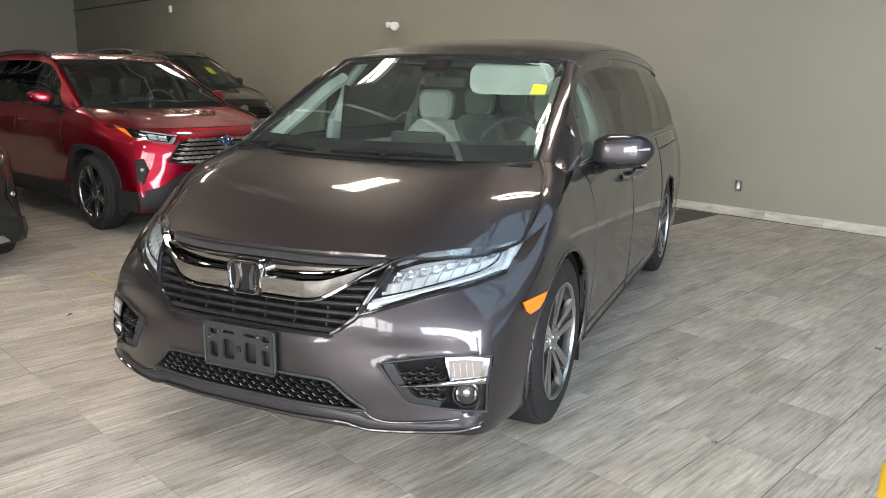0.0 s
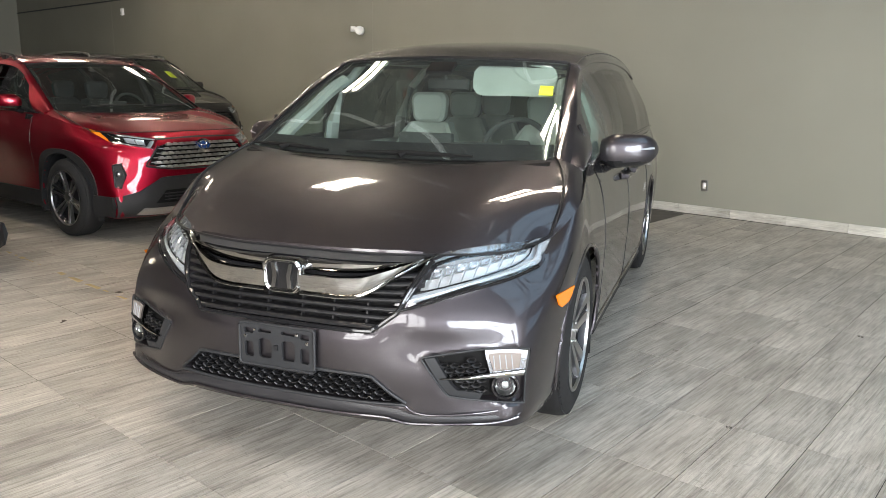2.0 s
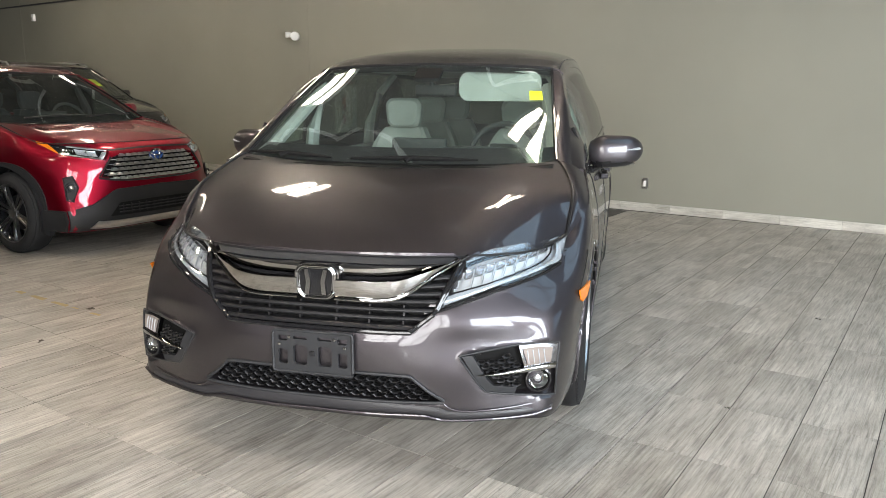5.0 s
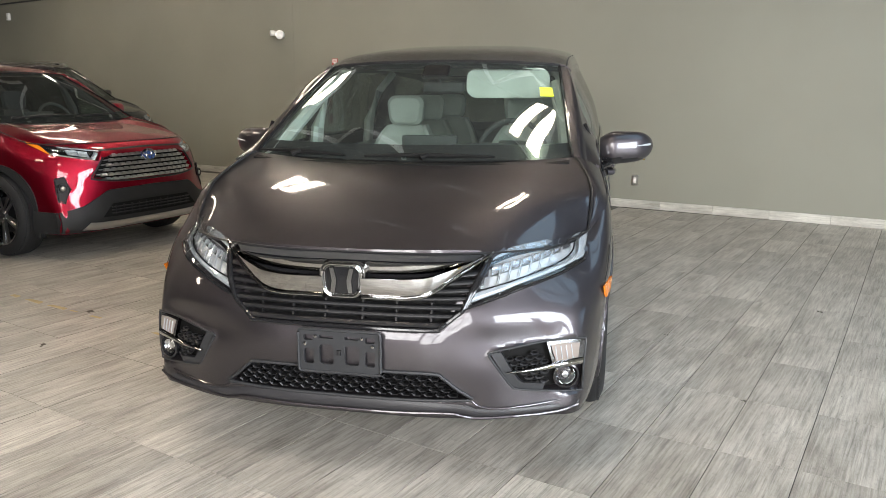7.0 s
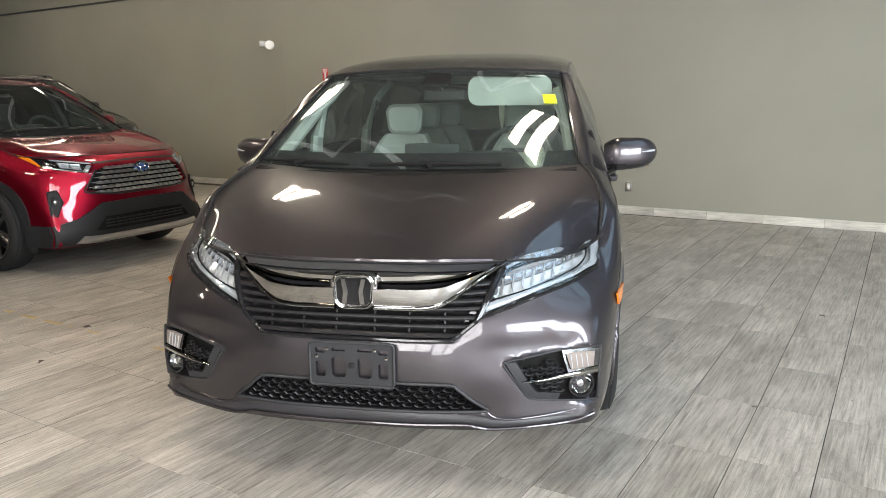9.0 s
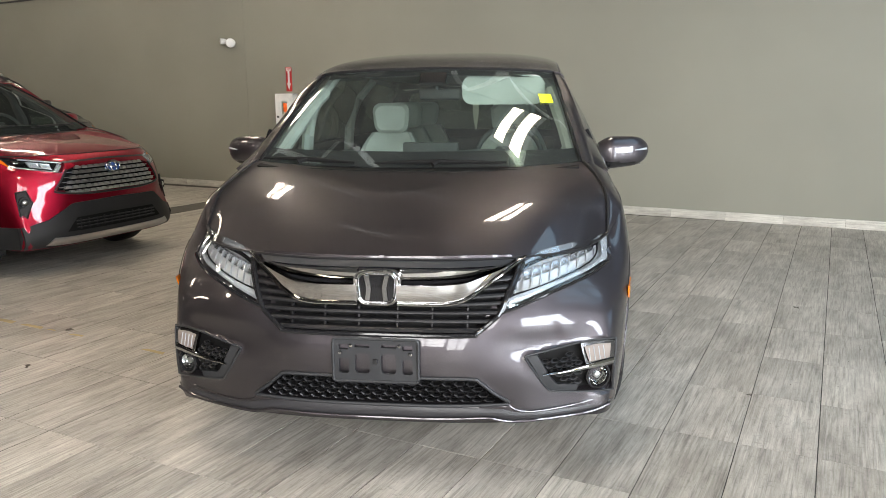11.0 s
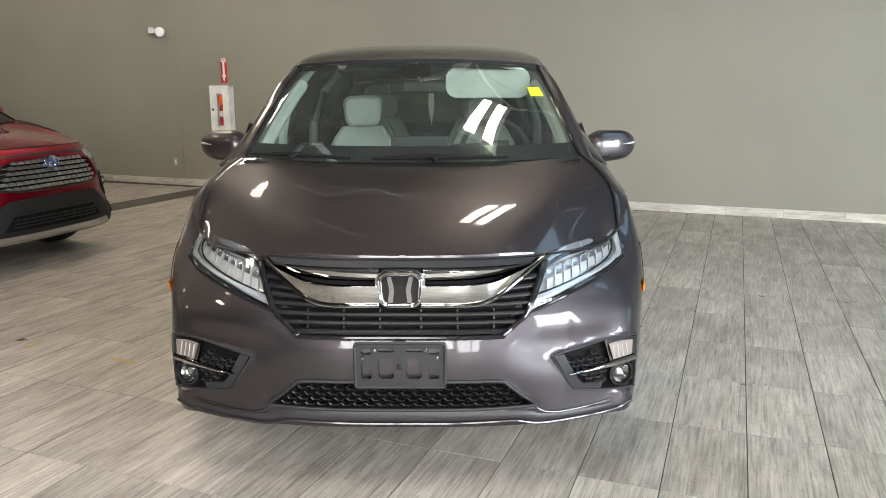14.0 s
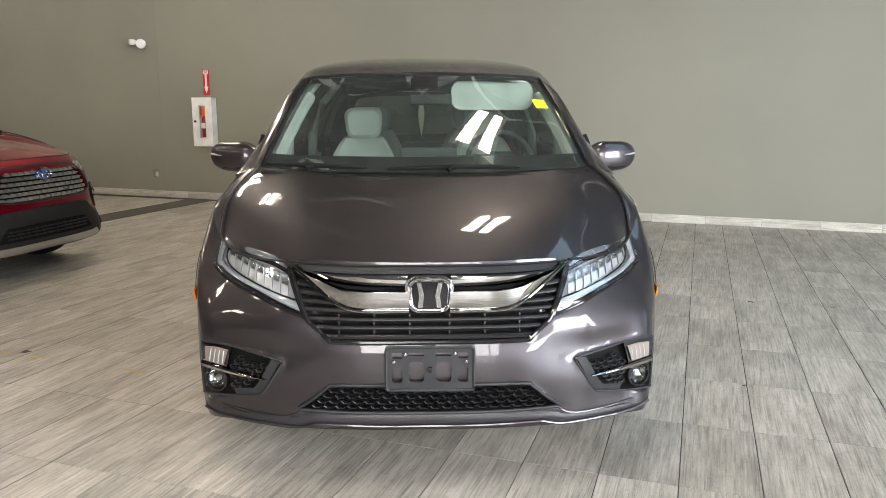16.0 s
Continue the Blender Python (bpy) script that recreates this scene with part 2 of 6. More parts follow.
# ---- geometry helpers ----
def link_mesh(name, bm, material, parent=None, label="", smooth=True):
    bmesh.ops.recalc_face_normals(bm, faces=bm.faces)
    me = bpy.data.meshes.new(name)
    bm.to_mesh(me)
    bm.free()
    for m in material if isinstance(material, (list, tuple)) else (material,):
        me.materials.append(m)
    if smooth:
        me.shade_smooth()
        me.set_sharp_from_angle(angle=radians(34))
    ob = new(name, me)
    if parent is not None:
        ob.parent = parent
    return tagged(ob, label)


def part(name, bm, material, parent, label="", smooth=True):
    return link_mesh(name, bm, material, parent, label, smooth)


def thing(name, m, label, category, group="", kind=""):
    ob = new(name)
    ob.empty_display_size = 0.2
    ob.matrix_world = m
    return tagged(ob, label, category, group, kind)


def crom(points, n, closed=False):
    """A smooth curve through a few control points: n samples."""
    p = np.array(points, float)
    k = len(p)
    if k == 2:
        w = np.linspace(0, 1, n)[:, None]
        return p[0] * (1 - w) + p[1] * w
    ext = np.vstack([2 * p[0] - p[1], p, 2 * p[-1] - p[-2]])
    s = np.linspace(0, k - 1, n)
    i = np.minimum(s.astype(int), k - 2)
    f = (s - i)[:, None]
    a, b, c, d = ext[i], ext[i + 1], ext[i + 2], ext[i + 3]
    return 0.5 * (2 * b + (c - a) * f + (2 * a - 5 * b + 4 * c - d) * f**2 + (3 * b - a - 3 * c + d) * f**3)


def net(lines, n, m):
    """A smooth surface through lines that have the same number of control points."""
    rows = [crom(line, n) for line in lines]
    cols = np.stack(rows)
    return np.stack([crom(cols[:, j], m) for j in range(n)], 1)


def add_grid(bm, g, keep=None, flip_u=False):
    g = np.array(g, float)
    if flip_u:
        g = g * np.array([-1, 1, 1])
    n, m = g.shape[:2]
    v = [[bm.verts.new(g[i, j]) for j in range(m)] for i in range(n)]
    for i in range(n - 1):
        for j in range(m - 1):
            if keep is None or keep(*(g[i, j] + g[i + 1, j + 1]) / 2):
                q = (v[i][j], v[i][j + 1], v[i + 1][j + 1], v[i + 1][j])
                bm.faces.new(q if not flip_u else q[::-1])
    return v


def weld(bm, d=0.0006):
    bmesh.ops.remove_doubles(bm, verts=bm.verts, dist=d)
    loose = [x for x in bm.verts if not x.link_faces]
    bmesh.ops.delete(bm, geom=loose, context="VERTS")


def thicken(bm, t):
    """Gives an open sheet a thickness t towards its back."""
    bmesh.ops.recalc_face_normals(bm, faces=bm.faces)
    bm.normal_update()
    faces = bm.faces[:]
    rim = [(e.verts[0], e.verts[1]) for e in bm.edges if len(e.link_faces) == 1]
    inner = {v: bm.verts.new(v.co - t * v.normal) for v in bm.verts[:]}
    for f in faces:
        bm.faces.new([inner[v] for v in reversed(f.verts)])
    for a, b in rim:
        bm.faces.new((a, b, inner[b], inner[a]))


def box_bm(sx, sy, sz, at=(0, 0, 0), bevel=0.0, seg=2, turn=None):
    bm = bmesh.new()
    bmesh.ops.create_cube(bm, size=1.0, matrix=Matrix.Diagonal((sx, sy, sz, 1)))
    if bevel:
        bmesh.ops.bevel(bm, geom=bm.edges[:], offset=bevel, segments=seg, affect="EDGES", profile=0.6)
    m = Matrix.Translation(at)
    if turn is not None:
        m = m @ turn
    bmesh.ops.transform(bm, matrix=m, verts=bm.verts)
    return bm


def add_box(bm, sx, sy, sz, at=(0, 0, 0), bevel=0.0, turn=None, seg=2):
    other = box_bm(sx, sy, sz, at, bevel, seg, turn)
    me = bpy.data.meshes.new("tmp")
    other.to_mesh(me)
    other.free()
    bm.from_mesh(me)
    bpy.data.meshes.remove(me)


def tube(bm, points, radius, sides=10, closed=False, squash=1.0):
    """A round bar along points; radius may be one number or one for each point."""
    p = [Vector(q) for q in points]
    rad = radius if isinstance(radius, (list, tuple)) else [radius] * len(p)
    rings = []
    for i, q in enumerate(p):
        a, b = p[max(i - 1, 0)], p[min(i + 1, len(p) - 1)]
        if closed:
            a, b = p[i - 1], p[(i + 1) % len(p)]
        t = (b - a).normalized()
        up = Vector((0, 0, 1)) if abs(t.z) < 0.95 else Vector((1, 0, 0))
        s = t.cross(up).normalized()
        w = s.cross(t).normalized()
        rings.append([bm.verts.new(q + rad[i] * (math.cos(k * math.tau / sides) * s + squash * math.sin(k * math.tau / sides) * w)) for k in range(sides)])
    pairs = list(zip(rings, rings[1:])) + ([(rings[-1], rings[0])] if closed else [])
    for r0, r1 in pairs:
        for k in range(sides):
            bm.faces.new((r0[k], r0[(k + 1) % sides], r1[(k + 1) % sides], r1[k]))
    if not closed:
        bm.faces.new(rings[0][::-1])
        bm.faces.new(rings[-1])


def lathe(bm, profile, sides=48, axis="x", at=(0, 0, 0), close=False):
    """Turns a profile of (distance along the axis, radius) round the axis."""
    rings = []
    for d, r in profile:
        ring = []
        for k in range(sides):
            a = k * math.tau / sides
            c, s = r * math.cos(a), r * math.sin(a)
            q = {"x": (d, c, s), "y": (c, d, s), "z": (c, s, d)}[axis]
            ring.append(bm.verts.new(Vector(at) + Vector(q)))
        rings.append(ring)
    pairs = list(zip(rings, rings[1:])) + ([(rings[-1], rings[0])] if close else [])
    for r0, r1 in pairs:
        for k in range(sides):
            bm.faces.new((r0[k], r0[(k + 1) % sides], r1[(k + 1) % sides], r1[k]))


def prism(bm, outline, depth, place):
    """A flat outline of (a, b) given a depth; place(a, b, d) lays it into space."""
    lo = [bm.verts.new(place(a, b, 0)) for a, b in outline]
    hi = [bm.verts.new(place(a, b, depth)) for a, b in outline]
    bm.faces.new(lo[::-1])
    bm.faces.new(hi)
    n = len(lo)
    for i in range(n):
        bm.faces.new((lo[i], lo[(i + 1) % n], hi[(i + 1) % n], hi[i]))


def round_rect(w, h, r, n=5):
    pts = []
    for cx, cy, a0 in ((w / 2 - r, h / 2 - r, 0), (-w / 2 + r, h / 2 - r, 90), (-w / 2 + r, -h / 2 + r, 180), (w / 2 - r, -h / 2 + r, 270)):
        pts += [(cx + r * math.cos(radians(a0 + 90 * k / n)), cy + r * math.sin(radians(a0 + 90 * k / n))) for k in range(n + 1)]
    return pts


def lerp_list(table, x):
    return float(np.interp(x, [a for a, _ in table], [b for _, b in table]))


def smooth_list(table, x):
    """Smooth lookup in a short table of (x, value)."""
    xs, ys = np.array([a for a, _ in table], float), np.array([b for _, b in table], float)
    m = np.gradient(ys, xs)
    x = min(max(x, xs[0]), xs[-1])
    i = min(int(np.searchsorted(xs, x, "right")) - 1, len(xs) - 2)
    h = xs[i + 1] - xs[i]
    t = (x - xs[i]) / h
    return float((2 * t**3 - 3 * t**2 + 1) * ys[i] + (t**3 - 2 * t**2 + t) * h * m[i] + (3 * t**2 - 2 * t**3) * ys[i + 1] + (t**3 - t**2) * h * m[i + 1])

# ---- the hall ----
def slab(name, x0, x1, y0, y1, z0, z1, material, label, category):
    ob = link_mesh(name, box_bm(x1 - x0, y1 - y0, z1 - z0, ((x0 + x1) / 2, (y0 + y1) / 2, (z0 + z1) / 2)), material, smooth=False)
    return tagged(ob, label, category, kind="structure")


def joined_boxes(name, boxes, material, label, category, kind="structure"):
    bm = bmesh.new()
    for x0, x1, y0, y1, z0, z1 in boxes:
        add_box(bm, x1 - x0, y1 - y0, z1 - z0, ((x0 + x1) / 2, (y0 + y1) / 2, (z0 + z1) / 2))
    return tagged(link_mesh(name, bm, material, smooth=False), label, category, kind=kind)


WIN_LOW, WIN_HIGH, SILL = 0.25, 4.55, 1.6
floor = slab("floor", LEFT - 0.2, RIGHT + 0.2, FRONT - 0.2, BACK + 0.2, -0.2, -0.002, M_GROUT, "grey wood-look porcelain tile floor with dark joints", "floor")
wall_north = slab("wall_north", LEFT - 0.2, RIGHT + 0.2, BACK, BACK + 0.2, -0.2, CEIL, M_WALL, "plain matt grey painted showroom wall", "wall")
wall_west = slab("wall_west", LEFT - 0.2, LEFT, FRONT - 0.2, BACK, -0.2, CEIL, M_WALL, "plain matt grey painted end wall", "wall")
wall_east = joined_boxes("wall_east", [(RIGHT, RIGHT + 0.2, FRONT - 0.2, BACK, WIN_HIGH, CEIL), (RIGHT, RIGHT + 0.2, FRONT - 0.2, BACK, -0.2, WIN_LOW), (RIGHT, RIGHT + 0.2, 0.7, 4.6, WIN_LOW, WIN_HIGH), (RIGHT, RIGHT + 0.2, 7.6, BACK, WIN_LOW, WIN_HIGH), (RIGHT, RIGHT + 0.2, 4.6, 7.6, 3.1, WIN_HIGH), (RIGHT, RIGHT + 0.2, FRONT - 0.2, FRONT + 0.3, WIN_LOW, WIN_HIGH)], M_WALL, "grey painted side wall with a wide window opening", "wall")
# unseen wall, coloured dark to keep reflections in the cars dark
wall_south = joined_boxes("wall_south", [(LEFT, RIGHT, FRONT - 0.2, FRONT, WIN_HIGH, CEIL), (LEFT, 1.2, FRONT - 0.2, FRONT, -0.2, SILL), (1.2, RIGHT, FRONT - 0.2, FRONT, -0.2, WIN_LOW), (LEFT, -1.6, FRONT - 0.2, FRONT, SILL, WIN_HIGH), (3.4, RIGHT, FRONT - 0.2, FRONT, WIN_LOW, WIN_HIGH)], M_DARKWALL, "unseen front wall coloured dark for reflections, with wide shop window openings", "wall")
ceiling = joined_boxes("ceiling", [(LEFT - 0.2, SKY_X[0], FRONT - 0.2, BACK + 0.2, CEIL, CEIL + 0.2), (SKY_X[1], RIGHT + 0.2, FRONT - 0.2, BACK + 0.2, CEIL, CEIL + 0.2), (SKY_X[0], SKY_X[1], FRONT - 0.2, SKY_Y[0], CEIL, CEIL + 0.2), (SKY_X[0], SKY_X[1], SKY_Y[1], BACK + 0.2, CEIL, CEIL + 0.2)], M_CEIL, "dull grey steel ceiling deck above open trusses", "ceiling")
ground = slab("ground", -70, 70, -70, 60, -0.5, -0.22, M_ASPHALT, "plain asphalt yard outside the windows", "ground")


def window(name, x0, y0, x1, y1, panes, low, high=WIN_HIGH):
    """A glazed opening: dark frame bars and separate panes."""
    length = math.hypot(x1 - x0, y1 - y0)
    root = tagged(thing(name, pose(x0, y0, 0, 0, 0, math.degrees(math.atan2(y1 - y0, x1 - x0))), "tall shop window in a dark metal frame", "window"), kind="structure")
    step = length / panes
    bm = bmesh.new()
    for z in (low + 0.03, 2.45, high - 0.03):
        add_box(bm, length, 0.09, 0.06, (length / 2, 0, z))
    for i in range(panes + 1):
        add_box(bm, 0.05, 0.11, high - low, (min(max(i * step, 0.035), length - 0.035), 0, (low + high) / 2))
    part("window_frame", bm, M_FRAME, root)
    for i in range(panes):
        ob = part("pane", box_bm(step - 0.07, 0.008, high - low - 0.06, ((i + 0.5) * step, 0.03, (low + high) / 2)), M_LENS, root)
        ob.visible_shadow = False


window("window_1", 1.2, FRONT - 0.05, -1.6, FRONT - 0.05, 2, SILL)
window("window_5", 3.4, FRONT - 0.05, 1.2, FRONT - 0.05, 2, WIN_LOW)
roof_light = tagged(thing("window_4", pose(SKY_X[0], SKY_Y[0], CEIL + 0.1), "clear roof light panel in the steel ceiling", "window"), kind="structure")
for k in range(6):
    part("pane", box_bm(1.03, SKY_Y[1] - SKY_Y[0], 0.01, (0.5333 + 1.0667 * k, (SKY_Y[1] - SKY_Y[0]) / 2, 0.05)), M_LENS, roof_light).visible_shadow = False
for k in range(7):
    part("glazing_bar", box_bm(0.05, SKY_Y[1] - SKY_Y[0], 0.08, (min(max(1.0667 * k, 0.03), 6.37), (SKY_Y[1] - SKY_Y[0]) / 2, 0.04)), M_TRUSS, roof_light)
window("window_2", RIGHT + 0.05, 0.7, RIGHT + 0.05, FRONT + 0.3, 4, WIN_LOW)
window("window_3", RIGHT + 0.05, 7.6, RIGHT + 0.05, 4.6, 4, WIN_LOW, 3.1)

# open web trusses across the hall, and the twin-strip lamps between them
def truss(y):
    bm, chord = bmesh.new(), bmesh.new()
    x0, x1, lo, hi = LEFT + 0.02, RIGHT - 0.02, 4.05, CEIL - 0.08
    for z in (lo, hi):
        add_box(chord, x1 - x0, 0.05, 0.05, ((x0 + x1) / 2, y, z))
    n = 44
    step = (x1 - x0) / n
    for i in range(n):
        a, b = (lo, hi) if i % 2 == 0 else (hi, lo)
        tube(bm, [(x0 + i * step, y, a), (x0 + (i + 1) * step, y, b)], 0.028, 6)
    web = tagged(link_mesh("roof_truss", bm, M_TRUSS), "white painted open web steel roof truss", "truss", "trusses under the ceiling", "structure")
    part("chord", chord, M_CEIL, web, "dull grey chords")


for ty in (-4.2, -2.3, -0.4, 1.5, 3.4, 5.3, 7.2):
    truss(ty)


def bay_lamp():
    root = thing("ceiling_light", pose(-2.85, 4.45, 4.2), "white twin-strip lamp, lit, hung from the roof", "lamp", "lamps in rows under the roof")
    bm = bmesh.new()
    add_box(bm, 0.50, 0.84, 0.05, (0, 0, 0.045), 0.01)
    for sx in (-0.112, 0.112):
        add_box(bm, 0.19, 0.80, 0.02, (sx, 0, 0.012))
    part("housing", bm, M_WHITE, root)
    for sx in (-0.122, 0.122):
        part("tube", box_bm(0.135, 0.78, 0.012, (sx, 0, -0.002), 0.004), M_TUBE, root)
    # added glow on the housing's top, only to brighten the trusses
    part("tube", box_bm(0.04, 0.78, 0.008, (0, 0, 0.075), 0.003), M_TUBE, root, "added lit strip to brighten the roof trusses")
    for sy in (-0.22, 0.22):
        bm = bmesh.new()
        tube(bm, [(0, sy, 0.07), (0, sy, CEIL - 4.2)], 0.004, 6)
        part("cable", bm, M_SATIN, root)
    return root


lamp = bay_lamp()
for lx in (-2.85, -6.35, -9.85, -13.35):
    for ly in (4.45, 0.75, -2.95):
        if (lx, ly) not in ((-2.85, 4.45), (-9.85, 4.45)):
            copy_thing(lamp, pose(lx, ly, 4.2))
for lx in (-8.1, -11.6, -15.1):
    copy_thing(lamp, pose(lx, 6.3, 4.2))

# ---- things on the back wall ----
def emergency_lamp(x, z):
    root = thing("emergency_light", pose(x, BACK, z), "small white twin-head emergency lamp fixed to the grey wall", "lamp")
    bm = bmesh.new()
    lathe(bm, [(0, 0.001), (0, 0.06), (-0.02, 0.06), (-0.032, 0.045), (-0.034, 0.001)], 24, "y", (0, 0, 0))
    part("base", bm, M_WHITE, root)
    for sx, dz, ang in ((-0.085, 0.03, -35), (0.075, 0.0, 30)):
        bm = bmesh.new()
        tube(bm, [(0.02 * (1 if sx > 0 else -1), -0.03, 0), (sx * 0.75, -0.06, dz)], 0.013, 10)
        part("arm", bm, M_WHITE, root)
        bm = bmesh.new()
        r = 0.045 if sx < 0 else 0.07
        lathe(bm, [(0.05, 0.001), (0.05, r * 0.6), (0.02, r * 0.95), (-0.04, r), (-0.045, r * 0.9), (-0.03, 0.001)], 24, "y")
        bmesh.ops.transform(bm, matrix=Matrix.Translation((sx, -0.1, dz)) @ Matrix.Rotation(radians(ang), 4, "Z"), verts=bm.verts)
        part("lamp_head", bm, M_WHITE, root)


emergency_lamp(-9.66, 2.285)


def wall_outlet(x, z, name, label):
    root = thing(name, pose(x, BACK, z), label, "socket")
    part("cover_plate", box_bm(0.078, 0.008, 0.125, (0, -0.004, 0), 0.003), M_SATIN, root)
    part("insert", box_bm(0.036, 0.004, 0.07, (0, -0.0095, 0), 0.0015), M_WHITE, root)
    for dz in (-0.05, 0.05):
        bm = bmesh.new()
        lathe(bm, [(-0.009, 0.004), (-0.011, 0.003), (-0.011, 0.0005)], 10, "y", (0, 0, dz))
        part("screw", bm, M_CHROME, root)


wall_outlet(-3.73, 0.345, "wall_outlet", "power outlet with a steel cover plate on the grey wall")
wall_outlet(-9.55, 0.36, "wall_outlet", "power outlet near the wall's joint on the grey wall")
box_root = thing("sensor_box", pose(-17.8, BACK, 2.98), "small white sensor box high on the grey wall", "sensor")
part("case", box_bm(0.09, 0.06, 0.15, (0, -0.03, 0), 0.012), M_WHITE, box_root)
part("lens_cover", box_bm(0.05, 0.012, 0.05, (0, -0.063, -0.02), 0.005), M_INTERIOR, box_root)


def extinguisher_cabinet():
    x0, x1, z0, z1 = -8.735, -8.395, 0.80, 1.505
    w, h = x1 - x0, z1 - z0
    root = thing("extinguisher_cabinet", pose((x0 + x1) / 2, BACK, z0), "white steel wall cabinet with a narrow window and a red extinguisher", "cabinet")
    sw, s0, s1 = 0.11, 0.12, h - 0.115
    bm = bmesh.new()
    d = 0.10
    for bx, bw, b0, b1 in ((-(w + sw) / 4, (w - sw) / 2, 0, h), ((w + sw) / 4, (w - sw) / 2, 0, h), (0, sw, 0, s0), (0, sw, s1, h)):
        add_box(bm, bw, 0.02, b1 - b0, (bx, -d - 0.01, (b0 + b1) / 2))
    part("door", bm, M_WHITE, root)
    bm = bmesh.new()
    for bx in (-w / 2 + 0.008, w / 2 - 0.008):
        add_box(bm, 0.016, d, h, (bx, -d / 2, h / 2))
    for bz in (0.008, h - 0.008):
        add_box(bm, w, d, 0.016, (0, -d / 2, bz))
    add_box(bm, w, 0.006, h, (0, -0.003, h / 2))
    part("case", bm, M_WHITE, root)
    bm = bmesh.new()
    lathe(bm, [(0.04, 0.001), (0.04, 0.045), (0.30, 0.045), (0.34, 0.03), (0.36, 0.015), (0.36, 0.001)], 24, "z", (0, -0.055, 0.09))
    part("cylinder", bm, M_REDPAINT, root, "red steel extinguisher cylinder")
    part("label_band", box_bm(0.075, 0.012, 0.08, (0.0, -0.104, 0.3), 0.004), M_WHITE, root)
    part("valve", box_bm(0.05, 0.04, 0.05, (0.0, -0.07, 0.47), 0.008), M_SATIN, root)
    part("tag", box_bm(0.075, 0.006, 0.13, (0.01, -0.105, 0.50), 0.002), M_ORANGE, root, "orange inspection tag")
    ob = part("pane", box_bm(sw - 0.004, 0.003, s1 - s0 - 0.004, (0, -d - 0.008, (s0 + s1) / 2)), M_LENS, root)
    ob.visible_shadow = False
    part("latch", box_bm(0.03, 0.02, 0.03, (-w / 2 + 0.05, -d - 0.025, 0.36), 0.004), M_BLACK, root)


extinguisher_cabinet()


def arrow_sign():
    root = thing("arrow_sign", pose(-8.545, BACK, 1.54), "narrow red wall sign with a white arrow pointing down", "sign")
    part("panel", box_bm(0.11, 0.006, 0.36, (0, -0.003, 0.18), 0.001), M_REDPAINT, root)
    bm = bmesh.new()
    shape = [(-0.017, 0.30), (-0.017, 0.12), (-0.038, 0.12), (0, 0.02), (0.038, 0.12), (0.017, 0.12), (0.017, 0.30)]
    prism(bm, shape, 0.002, lambda a, b, dd: (a, -0.0065 - dd, b))
    part("arrow", bm, M_WHITE, root)
    part("text_panel", box_bm(0.085, 0.002, 0.05, (0, -0.0075, 0.325)), M_WHITE, root)
    for bz in (0.313, 0.325, 0.337):
        part("text_bar", box_bm(0.06, 0.0016, 0.006, (0, -0.0092, bz)), M_REDPAINT, root)


arrow_sign()
# fine joints in the wall lining
for jx in (-9.4, -18.4):
    joined_boxes("trim", [(jx - 0.006, jx + 0.006, BACK - 0.003, BACK, 0.1, CEIL)], M_WALL, "thin raised joint in the grey wall lining", "trim")
joined_boxes("trim", [(LEFT, -9.4, BACK - 0.02, BACK, 3.24, 3.27)], M_FRAME, "dark slim rail high on the grey wall", "trim")


def floor_channel(name, x, y0, y1, label):
    root = thing(name, pose(x, y0, 0), label, "drain")
    part("channel", box_bm(0.46, y1 - y0, 0.004, (0, (y1 - y0) / 2, 0.004)), M_CHANNEL, root)


floor_channel("floor_mat", -8.68, 5.6, 8.35, "long dark flat mat lying on the tiles beside the wall")
floor_channel("floor_mat", -4.12, 6.6, 8.3, "dark flat mat lying on the tiles beside the wall")


def worn_line():
    """Broken remains of a yellow marking line."""
    rng = random.Random(5)
    bm = bmesh.new()
    x = -8.6
    while x < -4.3:
        n = rng.uniform(0.04, 0.22)
        if rng.random() < (0.85 if x < -6 else 0.6):
            w = rng.uniform(0.012, 0.04)
            pts = [(x, 2.03 + 0.012 * (x + 6) - w / 2), (x + n, 2.03 + 0.012 * (x + 6) - w / 2 + rng.uniform(-0.01, 0.01)), (x + n * 0.9, 2.03 + 0.012 * (x + 6) + w / 2), (x + n * 0.1, 2.03 + 0.012 * (x + 6) + w / 2 * rng.uniform(0.3, 1))]
            prism(bm, pts, 0.0012, lambda a, b, d: (a, b, 0.0022 + d))
        x += n + rng.uniform(0.01, 0.12)
    tagged(link_mesh("floor_marking", bm, M_WORNYELLOW, smooth=False), "worn broken yellow paint line on the tiles", "marking", kind="stuff")


worn_line()


def floor_debris():
    """Specks and crumbs lying about on the tiles."""
    rng = random.Random(11)
    bm = bmesh.new()
    spots = [(-4.77, 1.556, 0.035), (-5.19, 2.09, 0.04), (-1.86, 3.7, 0.014), (-1.155, 4.72, 0.02), (-0.625, 4.76, 0.016), (-1.256, 2.93, 0.012)]
    spots += [(rng.uniform(-6.5, 2.5), rng.uniform(0.6, 7.5), rng.uniform(0.003, 0.008)) for _ in range(90)]
    for x, y, s in spots:
        for _ in range(1 if s < 0.01 else 5):
            a = rng.uniform(0, 6.28)
            add_box(bm, s * rng.uniform(0.4, 1), s * rng.uniform(0.15, 0.4), 0.002, (x + rng.uniform(-s, s), y + rng.uniform(-s, s) * 0.6, 0.003), 0, Matrix.Rotation(a, 4, "Z"))
    tagged(link_mesh("floor_crumbs", bm, M_SCUFF, smooth=False), "dark crumbs and specks scattered on the tiles", "dirt", kind="stuff")


floor_debris()


